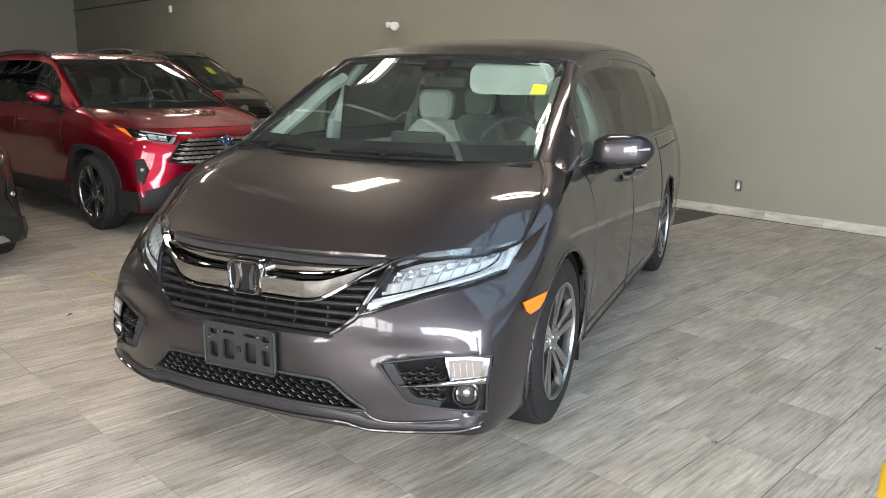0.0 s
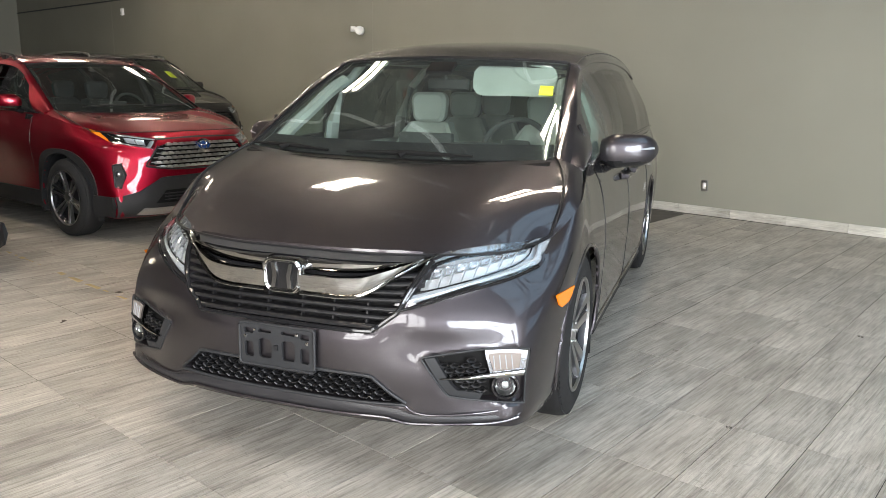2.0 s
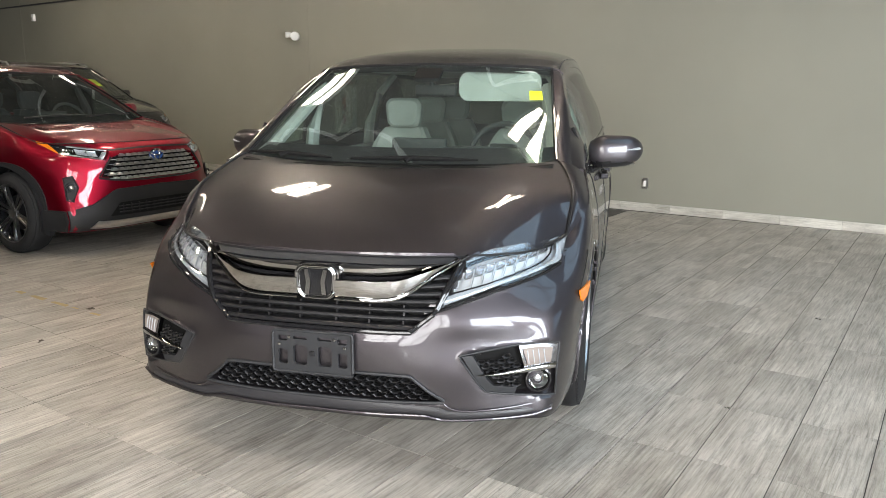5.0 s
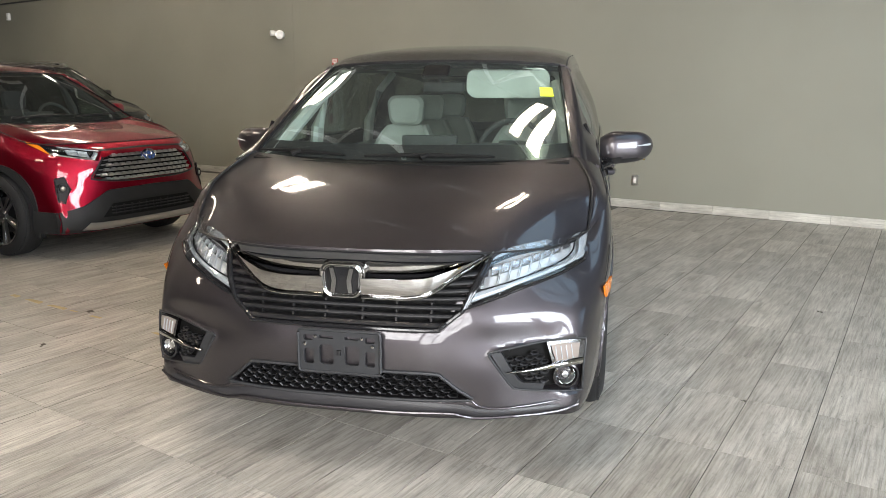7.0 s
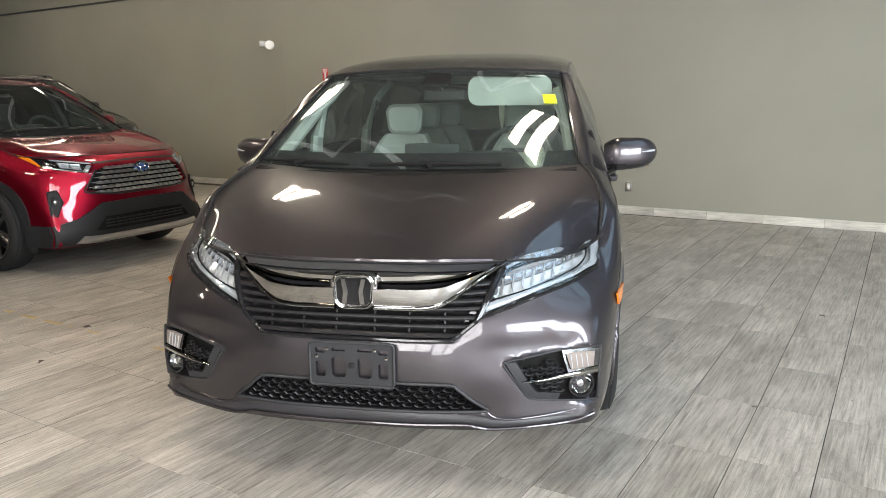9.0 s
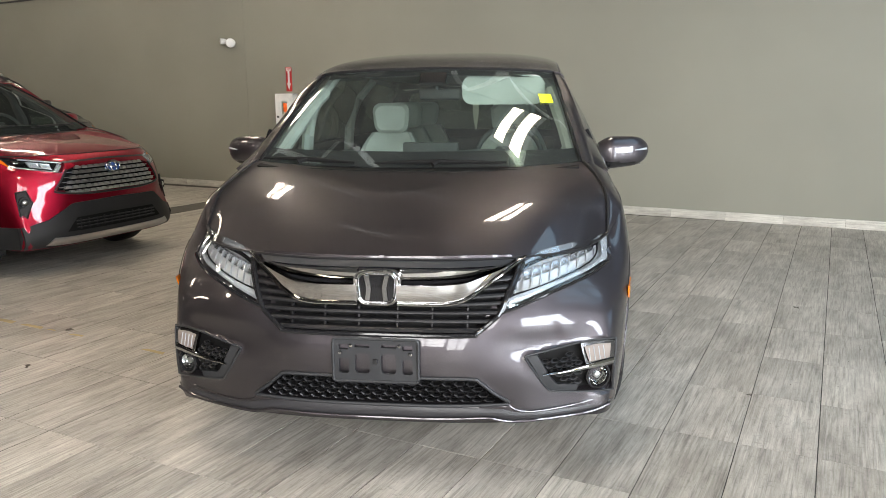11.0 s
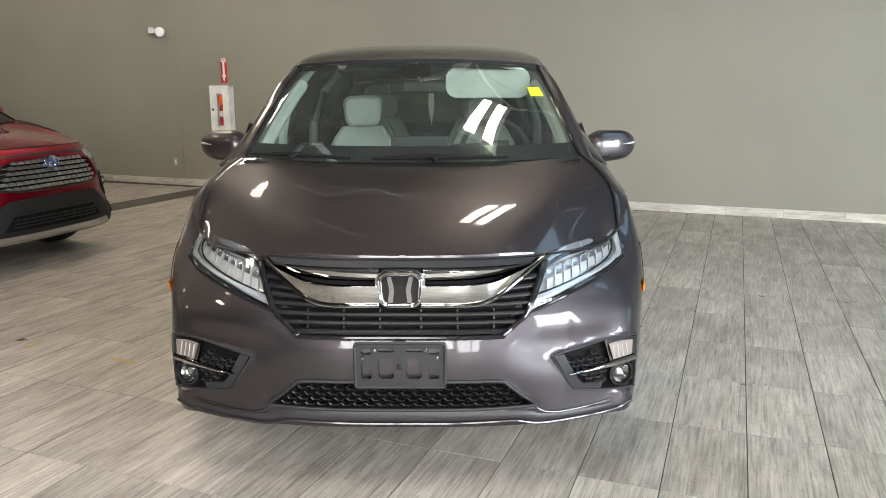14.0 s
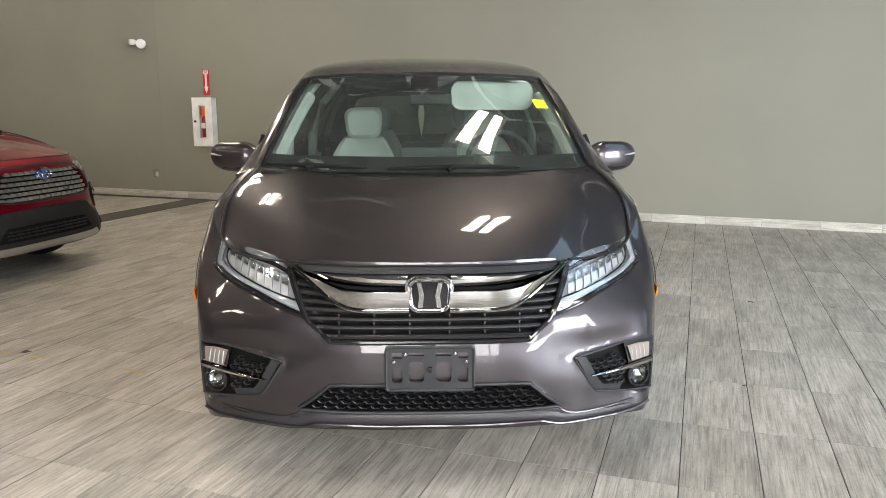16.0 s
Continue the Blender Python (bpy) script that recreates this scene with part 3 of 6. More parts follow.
def yellow_post():
    root = thing("floor_post", pose(-0.217, 1.364, 0), "yellow painted steel guard post standing on the tiles", "post")
    bm = bmesh.new()
    lathe(bm, [(0, 0.001), (0, 0.10), (0.012, 0.10), (0.016, 0.063), (0.87, 0.062), (0.905, 0.05), (0.92, 0.02), (0.922, 0.001)], 28, "z")
    part("body", bm, M_YELLOW, root)


yellow_post()

# ---- car shells: u to the car's left, v rearwards from the nose, z up ----
def front_of(P, u, z):
    """How far back the nose lies at half-width u and height z."""
    return smooth_list(P["VC"], z) + smooth_list(P["VA"], z) * abs(u) ** P["POW"] - P["relief"](abs(u), z)


def side_of(P, v, z):
    return smooth_list(P["SIDE"], v) - smooth_list(P["INS"], z)


RISE = (0, 0, 0, 0, 0.1, 0.5, 0.78, 1, 1, 1, 1, 1, 1)


def shell_rows(P):
    rows = []
    a, b = P["axles"]
    n, end = P["nose"], P["length"]
    for zf, zs in zip(P["ZF"], P["ZS"]):
        z = [zf + (zs - zf) * w for w in RISE]
        u4 = P["u4"] - 0.35 * smooth_list(P["INS"], z[4])
        line = [(u, front_of(P, u, z[i]), z[i]) for i, u in enumerate((0.0, 0.33 * P["u4"], 0.62 * P["u4"], 0.86 * P["u4"], u4))]
        v5 = min(line[4][1] + 0.22, n)
        for i, v in zip(range(5, 11), (v5, (v5 + a + 0.36) / 2, a + 0.435, 0.52 * (a + b), b - 0.47, b + 0.53)):
            line.append((side_of(P, v, z[i]), v, z[i]))
        line += [(side_of(P, end - 0.14, z[11]) - 0.03, end - 0.14, z[11]), (0.0, end - 0.1 * max(0, z[12] - 0.6), z[12])]
        rows.append(line)
    return rows


def inside(poly, u, z):
    hit = False
    for i in range(len(poly)):
        (x0, y0), (x1, y1) = poly[i - 1], poly[i]
        if (y0 > z) != (y1 > z) and u < (x1 - x0) * (z - y0) / (y1 - y0) + x0:
            hit = not hit
    return hit


def near_edge(a, b, u, z):
    """Distance from (u, z) to the edge a-b, and the nearest point on it."""
    dx, dz = b[0] - a[0], b[1] - a[1]
    k = min(max(((u - a[0]) * dx + (z - a[1]) * dz) / (dx * dx + dz * dz + 1e-12), 0.0), 1.0)
    p, q = a[0] + k * dx, a[1] + k * dz
    return math.hypot(u - p, z - q), p, q


def in_arch(P, v, z, slack=0.0):
    return any(math.hypot(v - a, z - P["wheel"]) < P["arch"] - slack for a in P["axles"])


def shell_body(P, root, material):
    g = net(shell_rows(P), 12 * 20 + 1, 8 * 9 + 1)
    snapped = set()
    for a in P["axles"]:
        d = np.hypot(g[..., 1] - a, g[..., 2] - P["wheel"])
        near = (abs(d - P["arch"]) < 0.012) & (abs(g[..., 0]) > 0.5)
        s = np.where(near, P["arch"] / np.maximum(d, 1e-6), 1.0)
        g[..., 1] = a + (g[..., 1] - a) * s
        g[..., 2] = P["wheel"] + (g[..., 2] - P["wheel"]) * s
    for poly, _ in P["recess"]:
        # draw the nearest points of the skin onto the opening's outline, so that its edge is clean
        for i in range(73):
            for j in range(81):
                u, v, z = g[i, j]
                best = min((near_edge(poly[k - 1], poly[k], u, z) for k in range(len(poly))), key=lambda e: e[0])
                if best[0] < 0.0072 and u > 0.002 and best[1] < P["u4"] - 0.002:
                    g[i, j] = (best[1], front_of(P, best[1], best[2]), best[2])
                    snapped.add((i, j))
    for i in range(73):
        for j in range(5 * 20):
            u, v, z = g[i, j]
            if (i, j) in snapped:
                continue
            for poly, depth in P["recess"]:
                if inside(poly, u, z):
                    g[i, j, 1] += depth

    def keep(u, v, z):
        return not (abs(u) > 0.5 and in_arch(P, v, z, 0.004))

    bm = bmesh.new()
    add_grid(bm, g, keep)
    add_grid(bm, g, keep, True)
    weld(bm)
    thicken(bm, 0.012)
    part("body", bm, material, root)
    return g


def hood_line(P, n):
    """Half the bonnet's edge, from the middle of the nose to the foot of the windscreen pillar."""
    a = crom(shell_rows(P)[-1], 241)[: 4 * 20 + 1]
    b = crom([a[-1], *P["hood_back"]], 40)
    e = np.vstack([a, b[1:]])
    s = np.r_[0, np.cumsum(np.linalg.norm(np.diff(e, axis=0), axis=1))]
    t = np.linspace(0, s[-1], n)
    return np.stack([np.interp(t, s, e[:, k]) for k in range(3)], 1)


def shell_hood(P, root, material):
    e = hood_line(P, 120)
    corner = crom(shell_rows(P)[-1], 241)[4 * 20]
    na, nt = 41, 61
    a, t = np.linspace(0, 1, na), np.linspace(0, 1, nt)
    front = crom(shell_rows(P)[-1], 241)[: 4 * 20 + 1][np.linspace(0, 80, na).round().astype(int)]
    side = crom([corner, *P["hood_back"]], nt)
    foot = np.array(P["hood_back"][-1])
    vb = foot[1] - 0.155
    fit = np.polyfit([x for x, _ in P["HOODC"]], [y for _, y in P["HOODC"]], 3)
    vc = front[0][1] + (vb - front[0][1]) * t
    drop = (np.polyval(fit, vc[0]) - front[0][2]) * np.exp(-(vc - vc[0]) / 0.12)
    middle = np.stack([0 * t, vc, np.polyval(fit, vc) - drop], 1)
    zb = middle[-1][2]
    back = np.stack([foot[0] * a, vb + (foot[1] - vb) * a**2.2, zb + (foot[2] - zb) * a**2.6], 1)
    T, A = t[:, None, None], a[None, :, None]
    g = (1 - T) * front[None] + T * back[None]
    dev_c = middle - ((1 - t)[:, None] * middle[0] + t[:, None] * middle[-1])
    dev_s = side - ((1 - t)[:, None] * side[0] + t[:, None] * side[-1])
    w = A**2.6
    g = g + (1 - w) * dev_c[:, None] + w * dev_s[:, None]
    g[..., 2] += P["hood_relief"](a[None, :], t[:, None])
    bm = bmesh.new()
    add_grid(bm, g)
    add_grid(bm, g, None, True)
    weld(bm, 0.001)
    thicken(bm, 0.02)
    part("bonnet", bm, material, root)
    # dark shut line round the bonnet
    bm = bmesh.new()
    line = [Vector(p) + Vector((0.003 if p[0] > 0.6 else 0, -0.003 if p[0] < 0.8 else 0, 0.009 if p[0] > 0.8 else -0.003)) for p in e]
    loop = [Vector((-p.x, p.y, p.z)) for p in reversed(line)] + line[1:]
    tube(bm, loop, 0.0055, 6)
    part("shut_line", bm, M_BLACK, root)


def shell_greenhouse(P, root, material, panes_spec):
    A, top = P["APILLAR"], P["ZS"][-1]
    B = [P["BELT"][0]] + [(side_of(P, v, top) if u > 0.7 else u, v, top) for u, v, _ in P["BELT"][1:]]
    mid = [((a[0] + b[0]) / 2 + 0.03, (a[1] + b[1]) / 2, (a[2] + b[2]) / 2) for a, b in zip(A, B)]
    n = (len(A) - 1) * 24
    g = net([B, mid, A], n + 1, 25)
    frame_bm, panes = bmesh.new(), {}

    def cell(i, j):
        if not 2 <= i <= 21:
            return None
        for name, a, b, _ in panes_spec:
            if a <= j < b and not (j < 48 and i > 3 + (j - a) * 1.0):
                return name
        if 47 <= j < 53 or 82 <= j < 87:
            return "door_pillar_cover" if j < 60 else "rear_pillar_cover"
        return None

    for flip in (False, True):
        q = g * np.array([-1, 1, 1]) if flip else g
        verts = {}
        for i in range(24):
            for j in range(n):
                name = cell(i, j)
                if name:
                    panes.setdefault((name, flip and name != "rear_window"), []).append((q[i, j], q[i, j + 1], q[i + 1, j + 1], q[i + 1, j]))
                else:
                    f = []
                    for k in ((i, j), (i, j + 1), (i + 1, j + 1), (i + 1, j)):
                        if k not in verts:
                            verts[k] = frame_bm.verts.new(q[k])
                        f.append(verts[k])
                    frame_bm.faces.new(f)
    weld(frame_bm)
    thicken(frame_bm, 0.02)
    part("window_frame", frame_bm, material, root)
    for (name, flip), quads in panes.items():
        bm = bmesh.new()
        for q in quads:
            bm.faces.new([bm.verts.new(p) for p in q])
        weld(bm)
        glassy = next((m for nm, _, _, m in panes_spec if nm == name), M_GLOSSBLACK)
        if glassy is M_GLOSSBLACK:
            thicken(bm, 0.02)
        part(name, bm, glassy, root)
    # black lining round the side windows
    for s in (-1, 1):
        bm = bmesh.new()
        tube(bm, [(s * (p[0] + 0.004), p[1], p[2] + 0.004) for p in g[2, 9:112:3]], 0.008, 6)
        part("window_seal", bm, M_GLOSSBLACK, root)
    return g


def shell_windscreen(P, root, material, glassy):
    L, T = P["WS_LOW"], P["WS_TOP"]
    mid = [(0.5 * (a[0] + b[0]), 0.5 * (a[1] + b[1]) - 0.007, 0.5 * (a[2] + b[2]) + 0.012) for a, b in zip(L, T)]
    g = net([L, mid, T], 40, 30)
    bm = bmesh.new()
    add_grid(bm, g)
    add_grid(bm, g, None, True)
    weld(bm)
    part("windscreen", bm, glassy, root).visible_shadow = False
    # dark printed border on the glass
    frit = bmesh.new()
    for s in (1, -1):
        q = g * np.array([s, 1, 1]) + np.array([0, 0.006, -0.006])
        for lo, hi, a, b in ((0, 4, 0, 39), (27, 29, 0, 39), (4, 27, 37, 39)):
            add_grid(frit, q[lo : hi + 1, a : b + 1])
    weld(frit)
    part("windscreen_border", frit, M_GLOSSBLACK, root)
    edge = g[:, -1]
    outer = crom(P["APILLAR"], (len(P["APILLAR"]) - 1) * 24 + 1)[:49]
    outer = outer[np.linspace(0, 48, 30).astype(int)]
    for s in (1, -1):
        bm = bmesh.new()
        k = np.linspace(0, 1, 6)[:, None, None]
        strip = edge[None] * (1 - k) + outer[None] * k
        strip[..., 2] += 0.006 * np.sin(np.pi * k[..., 0])
        strip[..., 0] += 0.008 * np.sin(np.pi * k[..., 0])
        add_grid(bm, strip * np.array([s, 1, 1]))
        thicken(bm, 0.03)
        part("windscreen_pillar", bm, material, root)
        bm = bmesh.new()
        tube(bm, [(s * p[0], p[1] - 0.003, p[2] + 0.004) for p in edge], 0.007, 6)
        part("windscreen_seal", bm, M_GLOSSBLACK, root)
    top = [Vector(p) + Vector((0, 0.002, 0.004)) for p in g[-1]]
    bm = bmesh.new()
    tube(bm, [Vector((-p.x, p.y, p.z)) for p in reversed(top)] + top[1:], 0.009, 6)
    part("header_seal", bm, M_BLACK, root)
    return g


def shell_roof(P, root, material):
    A = P["APILLAR"]
    rail = crom(A, (len(A) - 1) * 24 + 1)[48:]
    lines = []
    first = P["ROOF"][0][0]
    for v, zc in P["ROOF"]:
        j = int(np.argmin(abs(rail[:97, 1] - max(v, rail[0][1])))) if v < P["ROOF"][-1][0] - 0.05 else 96
        e = rail[j]
        bow = e[1] - v if v == first else 0.0
        lines.append([(0, v, zc), (0.3, v + 0.15 * bow, zc - 0.004), (0.54, v + 0.5 * bow, zc - 0.012 - 0.10 * (zc - e[2] - 0.012)), (e[0] - 0.045, v + bow * 0.9, zc - 0.48 * (zc - e[2])), tuple(e)])
    g = net(lines, 60, 60)
    bm = bmesh.new()
    add_grid(bm, g)
    add_grid(bm, g, None, True)
    weld(bm)
    thicken(bm, 0.006)
    part("roof", bm, material, root)
    for s in (-1, 1):
        bm = bmesh.new()
        tube(bm, [(s * (p[0]), p[1], p[2] + 0.004) for p in g[:, -12]], 0.005, 6)
        part("roof_seam", bm, M_BLACK, root)


def shell_fender_top(P, root, material, top_row):
    a = top_row[4 * 20 :]
    top = crom([a[0], *P["hood_back"]], 30)
    b0 = P["BELT"][0]
    belt = crom([a[0], a[10], a[20], tuple((np.array(a[26]) + np.array(b0)) / 2), b0], 30)
    k = np.linspace(0, 1, 7)[:, None, None]
    s = belt[None] * (1 - k) + top[None] * k
    s[..., 2] += 0.012 * np.sin(np.pi * k[..., 0])
    for f in (1, -1):
        bm = bmesh.new()
        add_grid(bm, s * np.array([f, 1, 1]))
        weld(bm)
        thicken(bm, 0.012)
        part("fender_top", bm, material, root)


def arch_parts(P, root, lip_mat, lip_r, liner=True):
    """Wheel arch lips, dark liners and near-black discs that paint the shade behind them."""
    for s in (1, -1):
        for a in P["axles"]:
            pts = []
            for k in range(41):
                t = math.pi * (k / 40 * 1.32 - 0.16)
                v, z = a - P["arch"] * math.cos(t), P["wheel"] + P["arch"] * math.sin(t)
                if z > 0.24:
                    u = side_of(P, v, z) if v > P["nose"] * 0.75 else min(side_of(P, v, z), 0.97)
                    pts.append((s * (u - 0.004), v, z))
            bm = bmesh.new()
            tube(bm, pts, lip_r, 8)
            part("arch_lip", bm, lip_mat, root)
            bm = bmesh.new()
            arc = [math.pi * (k / 24 * 1.2 - 0.1) for k in range(25)]
            r = P["arch"] - 0.004
            g = [[(s * u, a - r * math.cos(t), P["wheel"] + r * math.sin(t)) for t in arc] for u in (0.55, P["half"] - 0.03)]
            add_grid(bm, g)
            thicken(bm, 0.006)
            part("wheel_liner", bm, M_BLACK, root)
            # flat near-black disc paints the shade deep in the arch
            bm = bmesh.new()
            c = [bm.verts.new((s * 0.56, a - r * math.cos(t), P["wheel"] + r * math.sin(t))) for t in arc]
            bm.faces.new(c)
            part("wheel_well_shade", bm, M_SHADEBLACK, root)


def solid(bm, front, back):
    """A closed piece between two sheets of the same size."""
    f, b = add_grid(bm, front), add_grid(bm, back)
    n, m = len(f), len(f[0])
    rim = [(0, j) for j in range(m)] + [(i, m - 1) for i in range(1, n)] + [(n - 1, j) for j in range(m - 2, -1, -1)] + [(i, 0) for i in range(n - 2, 0, -1)]
    for k in range(len(rim)):
        (a, b0), (c, d) = rim[k - 1], rim[k]
        bm.faces.new((f[a][b0], f[c][d], b[c][d], b[a][b0]))


def nose_band(P, lo, hi, off, depth, s=1, n=36, m=6, bulge=0.0, straight=False, lean=0.0):
    """A curved plate on the nose between two lines of (u, z); off: proud of the skin."""
    if straight:
        w = np.linspace(0, 1, n)
        L = np.stack([np.interp(w, np.linspace(0, 1, len(lo)), np.array(lo)[:, k]) for k in (0, 1)], 1)
        Hh = np.stack([np.interp(w, np.linspace(0, 1, len(hi)), np.array(hi)[:, k]) for k in (0, 1)], 1)
    else:
        L, Hh = crom(lo, n), crom(hi, n)
    front, back = [], []
    for k in np.linspace(0, 1, m):
        row = L * (1 - k) + Hh * k
        o = off + bulge * math.sin(math.pi * k) + lean * k
        front.append([(s * u, front_of(P, u, z) - o, z) for u, z in row])
        back.append([(s * u, front_of(P, u, z) - o + depth, z) for u, z in row])
    bm = bmesh.new()
    solid(bm, np.array(front), np.array(back))
    return bm


def nose_bar(P, line, off, radius, s=1, n=40, both=False, squash=1.0, straight=False):
    pts = crom(line, n) if not straight else np.array(line)
    p = [(s * u, front_of(P, u, z) - off, z) for u, z in pts]
    if both:
        p = [(-x, y, z) for x, y, z in p[::-1]] + p[1:]
    bm = bmesh.new()
    tube(bm, p, radius, 8, squash=squash)
    return bm


def nose_mesh(P, poly, cw, ch, off, depth, s=1, wall=0.0035, u0=0.0, centred=False):
    """Honeycomb of stretched hexagons inside an outline of (u, z)."""
    bm = bmesh.new()
    us, zs = [p[0] for p in poly], [p[1] for p in poly]
    z, row = min(zs), 0
    while z < max(zs):
        u = (-max(us) if centred else min(us)) + (0.5 * cw if row % 2 else 0)
        while u < max(us):
            hexa = [(u - cw / 2, z), (u - cw / 4, z + ch / 2), (u + cw / 4, z + ch / 2), (u + cw / 2, z), (u + cw / 4, z - ch / 2), (u - cw / 4, z - ch / 2)]
            if all(inside(poly, abs(a), b) for a, b in hexa):
                outer = [Vector((s * a, front_of(P, a, b) - off, b)) for a, b in hexa]
                inner = [Vector((s * a, front_of(P, a, b) - off + 0.004, b)) for a, b in [(u + (a - u) * (1 - 2.6 * wall / cw), z + (b - z) * (1 - 2 * wall / ch)) for a, b in hexa]]
                vo, vi = [bm.verts.new(p) for p in outer], [bm.verts.new(p) for p in inner]
                vb = [bm.verts.new(p + Vector((0, depth, 0))) for p in inner]
                for k in range(6):
                    bm.faces.new((vo[k - 1], vo[k], vi[k], vi[k - 1]))
                    bm.faces.new((vi[k - 1], vi[k], vb[k], vb[k - 1]))
            u += cw * 1.0
        z += ch
        row += 1
    return bm


def wheel(root, s, u, v, r, rim, w, spokes, face, pocket, style):
    """Tyre with tread blocks, alloy rim, spokes, hub, disc; s is the outer side."""
    wh = part("wheel", bmesh_of(lambda bm: lathe(bm, [(-0.08 * s, rim - 0.012), (0.07 * s, rim - 0.03), (0.085 * s, rim - 0.012), (0.105 * s, rim - 0.002), (0.105 * s, rim + 0.006), (-0.1 * s, rim + 0.006)], 64, "x", (u, v, r))), pocket, root)
    part("tyre", bmesh_of(lambda bm: lathe(bm, tyre_profile(r, rim, w), 72, "x", (u, v, r), True)), M_RUBBER, wh)
    tread = bmesh.new()
    corners = np.array([(x, y, z) for x in (-0.017, 0.017) for y in (-0.0128, 0.0128) for z in (-0.006, -0.001)])
    quads = ((0, 1, 3, 2), (4, 6, 7, 5), (0, 4, 5, 1), (2, 3, 7, 6), (1, 5, 7, 3))
    for k in range(80):
        a = k * math.tau / 80
        for row, x in enumerate((-0.076, -0.04, 0.0, 0.04, 0.076)):
            aa = a + (0.05 if row % 2 else 0)
            rr = r - 0.006 - (0.008 if abs(x) > 0.07 else 0)
            sk = 0.3 if x > 0 else -0.3
            vs = []
            for cx, cy, cz in corners:
                px, py = cx * math.cos(sk) - cy * math.sin(sk), cx * math.sin(sk) + cy * math.cos(sk)
                vs.append(tread.verts.new((u + x + px, v + (rr + cz) * math.cos(aa) - py * math.sin(aa), r + (rr + cz) * math.sin(aa) + py * math.cos(aa))))
            for q in quads:
                tread.faces.new([vs[i] for i in q])
    tagged(part("tread", tread, M_RUBBER, wh, "", False), kind="stuff")
    part("brake_disc", bmesh_of(lambda bm: lathe(bm, [(0.0, 0.001), (0.0, 0.155), (0.02 * s, 0.155), (0.02 * s, 0.001)], 40, "x", (u, v, r))), M_ALLOYDARK, wh)
    for k in range(spokes):
        a = k * math.tau / spokes + 0.3

        def place(p, q, d, a=a):
            c, n = math.cos(a), math.sin(a)
            dish = 0.075 + 0.03 * (q / rim) ** 2
            return (u + s * (dish + d), v + q * c - p * n, r + q * n + p * c)

        if style == "blade":
            outs = [[(-0.002, 0.05), (0.026, 0.05), (0.070, rim - 0.006), (0.022, rim - 0.004), (0.010, 0.14)], [(-0.034, 0.045), (-0.008, 0.05), (-0.018, 0.15), (-0.030, rim - 0.004), (-0.074, rim - 0.006)]]
            inner = [(-0.012, 0.06), (0.006, 0.06), (0.012, rim - 0.01), (-0.044, rim - 0.01)]
        else:
            outs = [[(-0.020, 0.04), (-0.006, 0.04), (-0.022, rim - 0.006), (-0.040, rim - 0.008)], [(0.006, 0.04), (0.020, 0.04), (0.040, rim - 0.008), (0.022, rim - 0.006)]]
            inner = [(-0.006, 0.05), (0.006, 0.05), (0.020, rim - 0.02), (-0.020, rim - 0.02)]
        bm = bmesh.new()
        for o in outs:
            prism(bm, o, -0.022, place)
        part("spoke", bm, face, wh)
        part("spoke_pocket", bmesh_of(lambda bm: prism(bm, inner, -0.014, lambda p, q, d: place(p, q, d - 0.012))), pocket, wh)
    cap = bmesh_of(lambda bm: lathe(bm, [(0.06 * s, 0.06), (0.082 * s, 0.056), (0.088 * s, 0.036), (0.09 * s, 0.001)], 30, "x", (u, v, r)))
    for k in range(5):
        a = k * math.tau / 5
        lathe(cap, [(0.06 * s, 0.010), (0.093 * s, 0.009), (0.093 * s, 0.001)], 8, "x", (u, v + 0.045 * math.cos(a), r + 0.045 * math.sin(a)))
    part("hub_cap", cap, face, wh)
    part("rim_edge", bmesh_of(lambda bm: lathe(bm, [(0.098 * s, rim - 0.010), (0.110 * s, rim - 0.006), (0.110 * s, rim + 0.003), (0.1 * s, rim + 0.004)], 64, "x", (u, v, r))), face, wh)


def bmesh_of(fill):
    bm = bmesh.new()
    fill(bm)
    return bm


def tyre_profile(r, rim, w):
    r = r - 0.005
    return [(-w / 2 + 0.012, rim), (-w / 2, rim + 0.035), (-w / 2 + 0.004, (r + rim) / 2), (-w / 2 + 0.016, r - 0.025), (-w / 2 + 0.04, r - 0.004), (-w / 4, r), (w / 4, r), (w / 2 - 0.04, r - 0.004), (w / 2 - 0.016, r - 0.025), (w / 2 - 0.004, (r + rim) / 2), (w / 2, rim + 0.035), (w / 2 - 0.012, rim)]


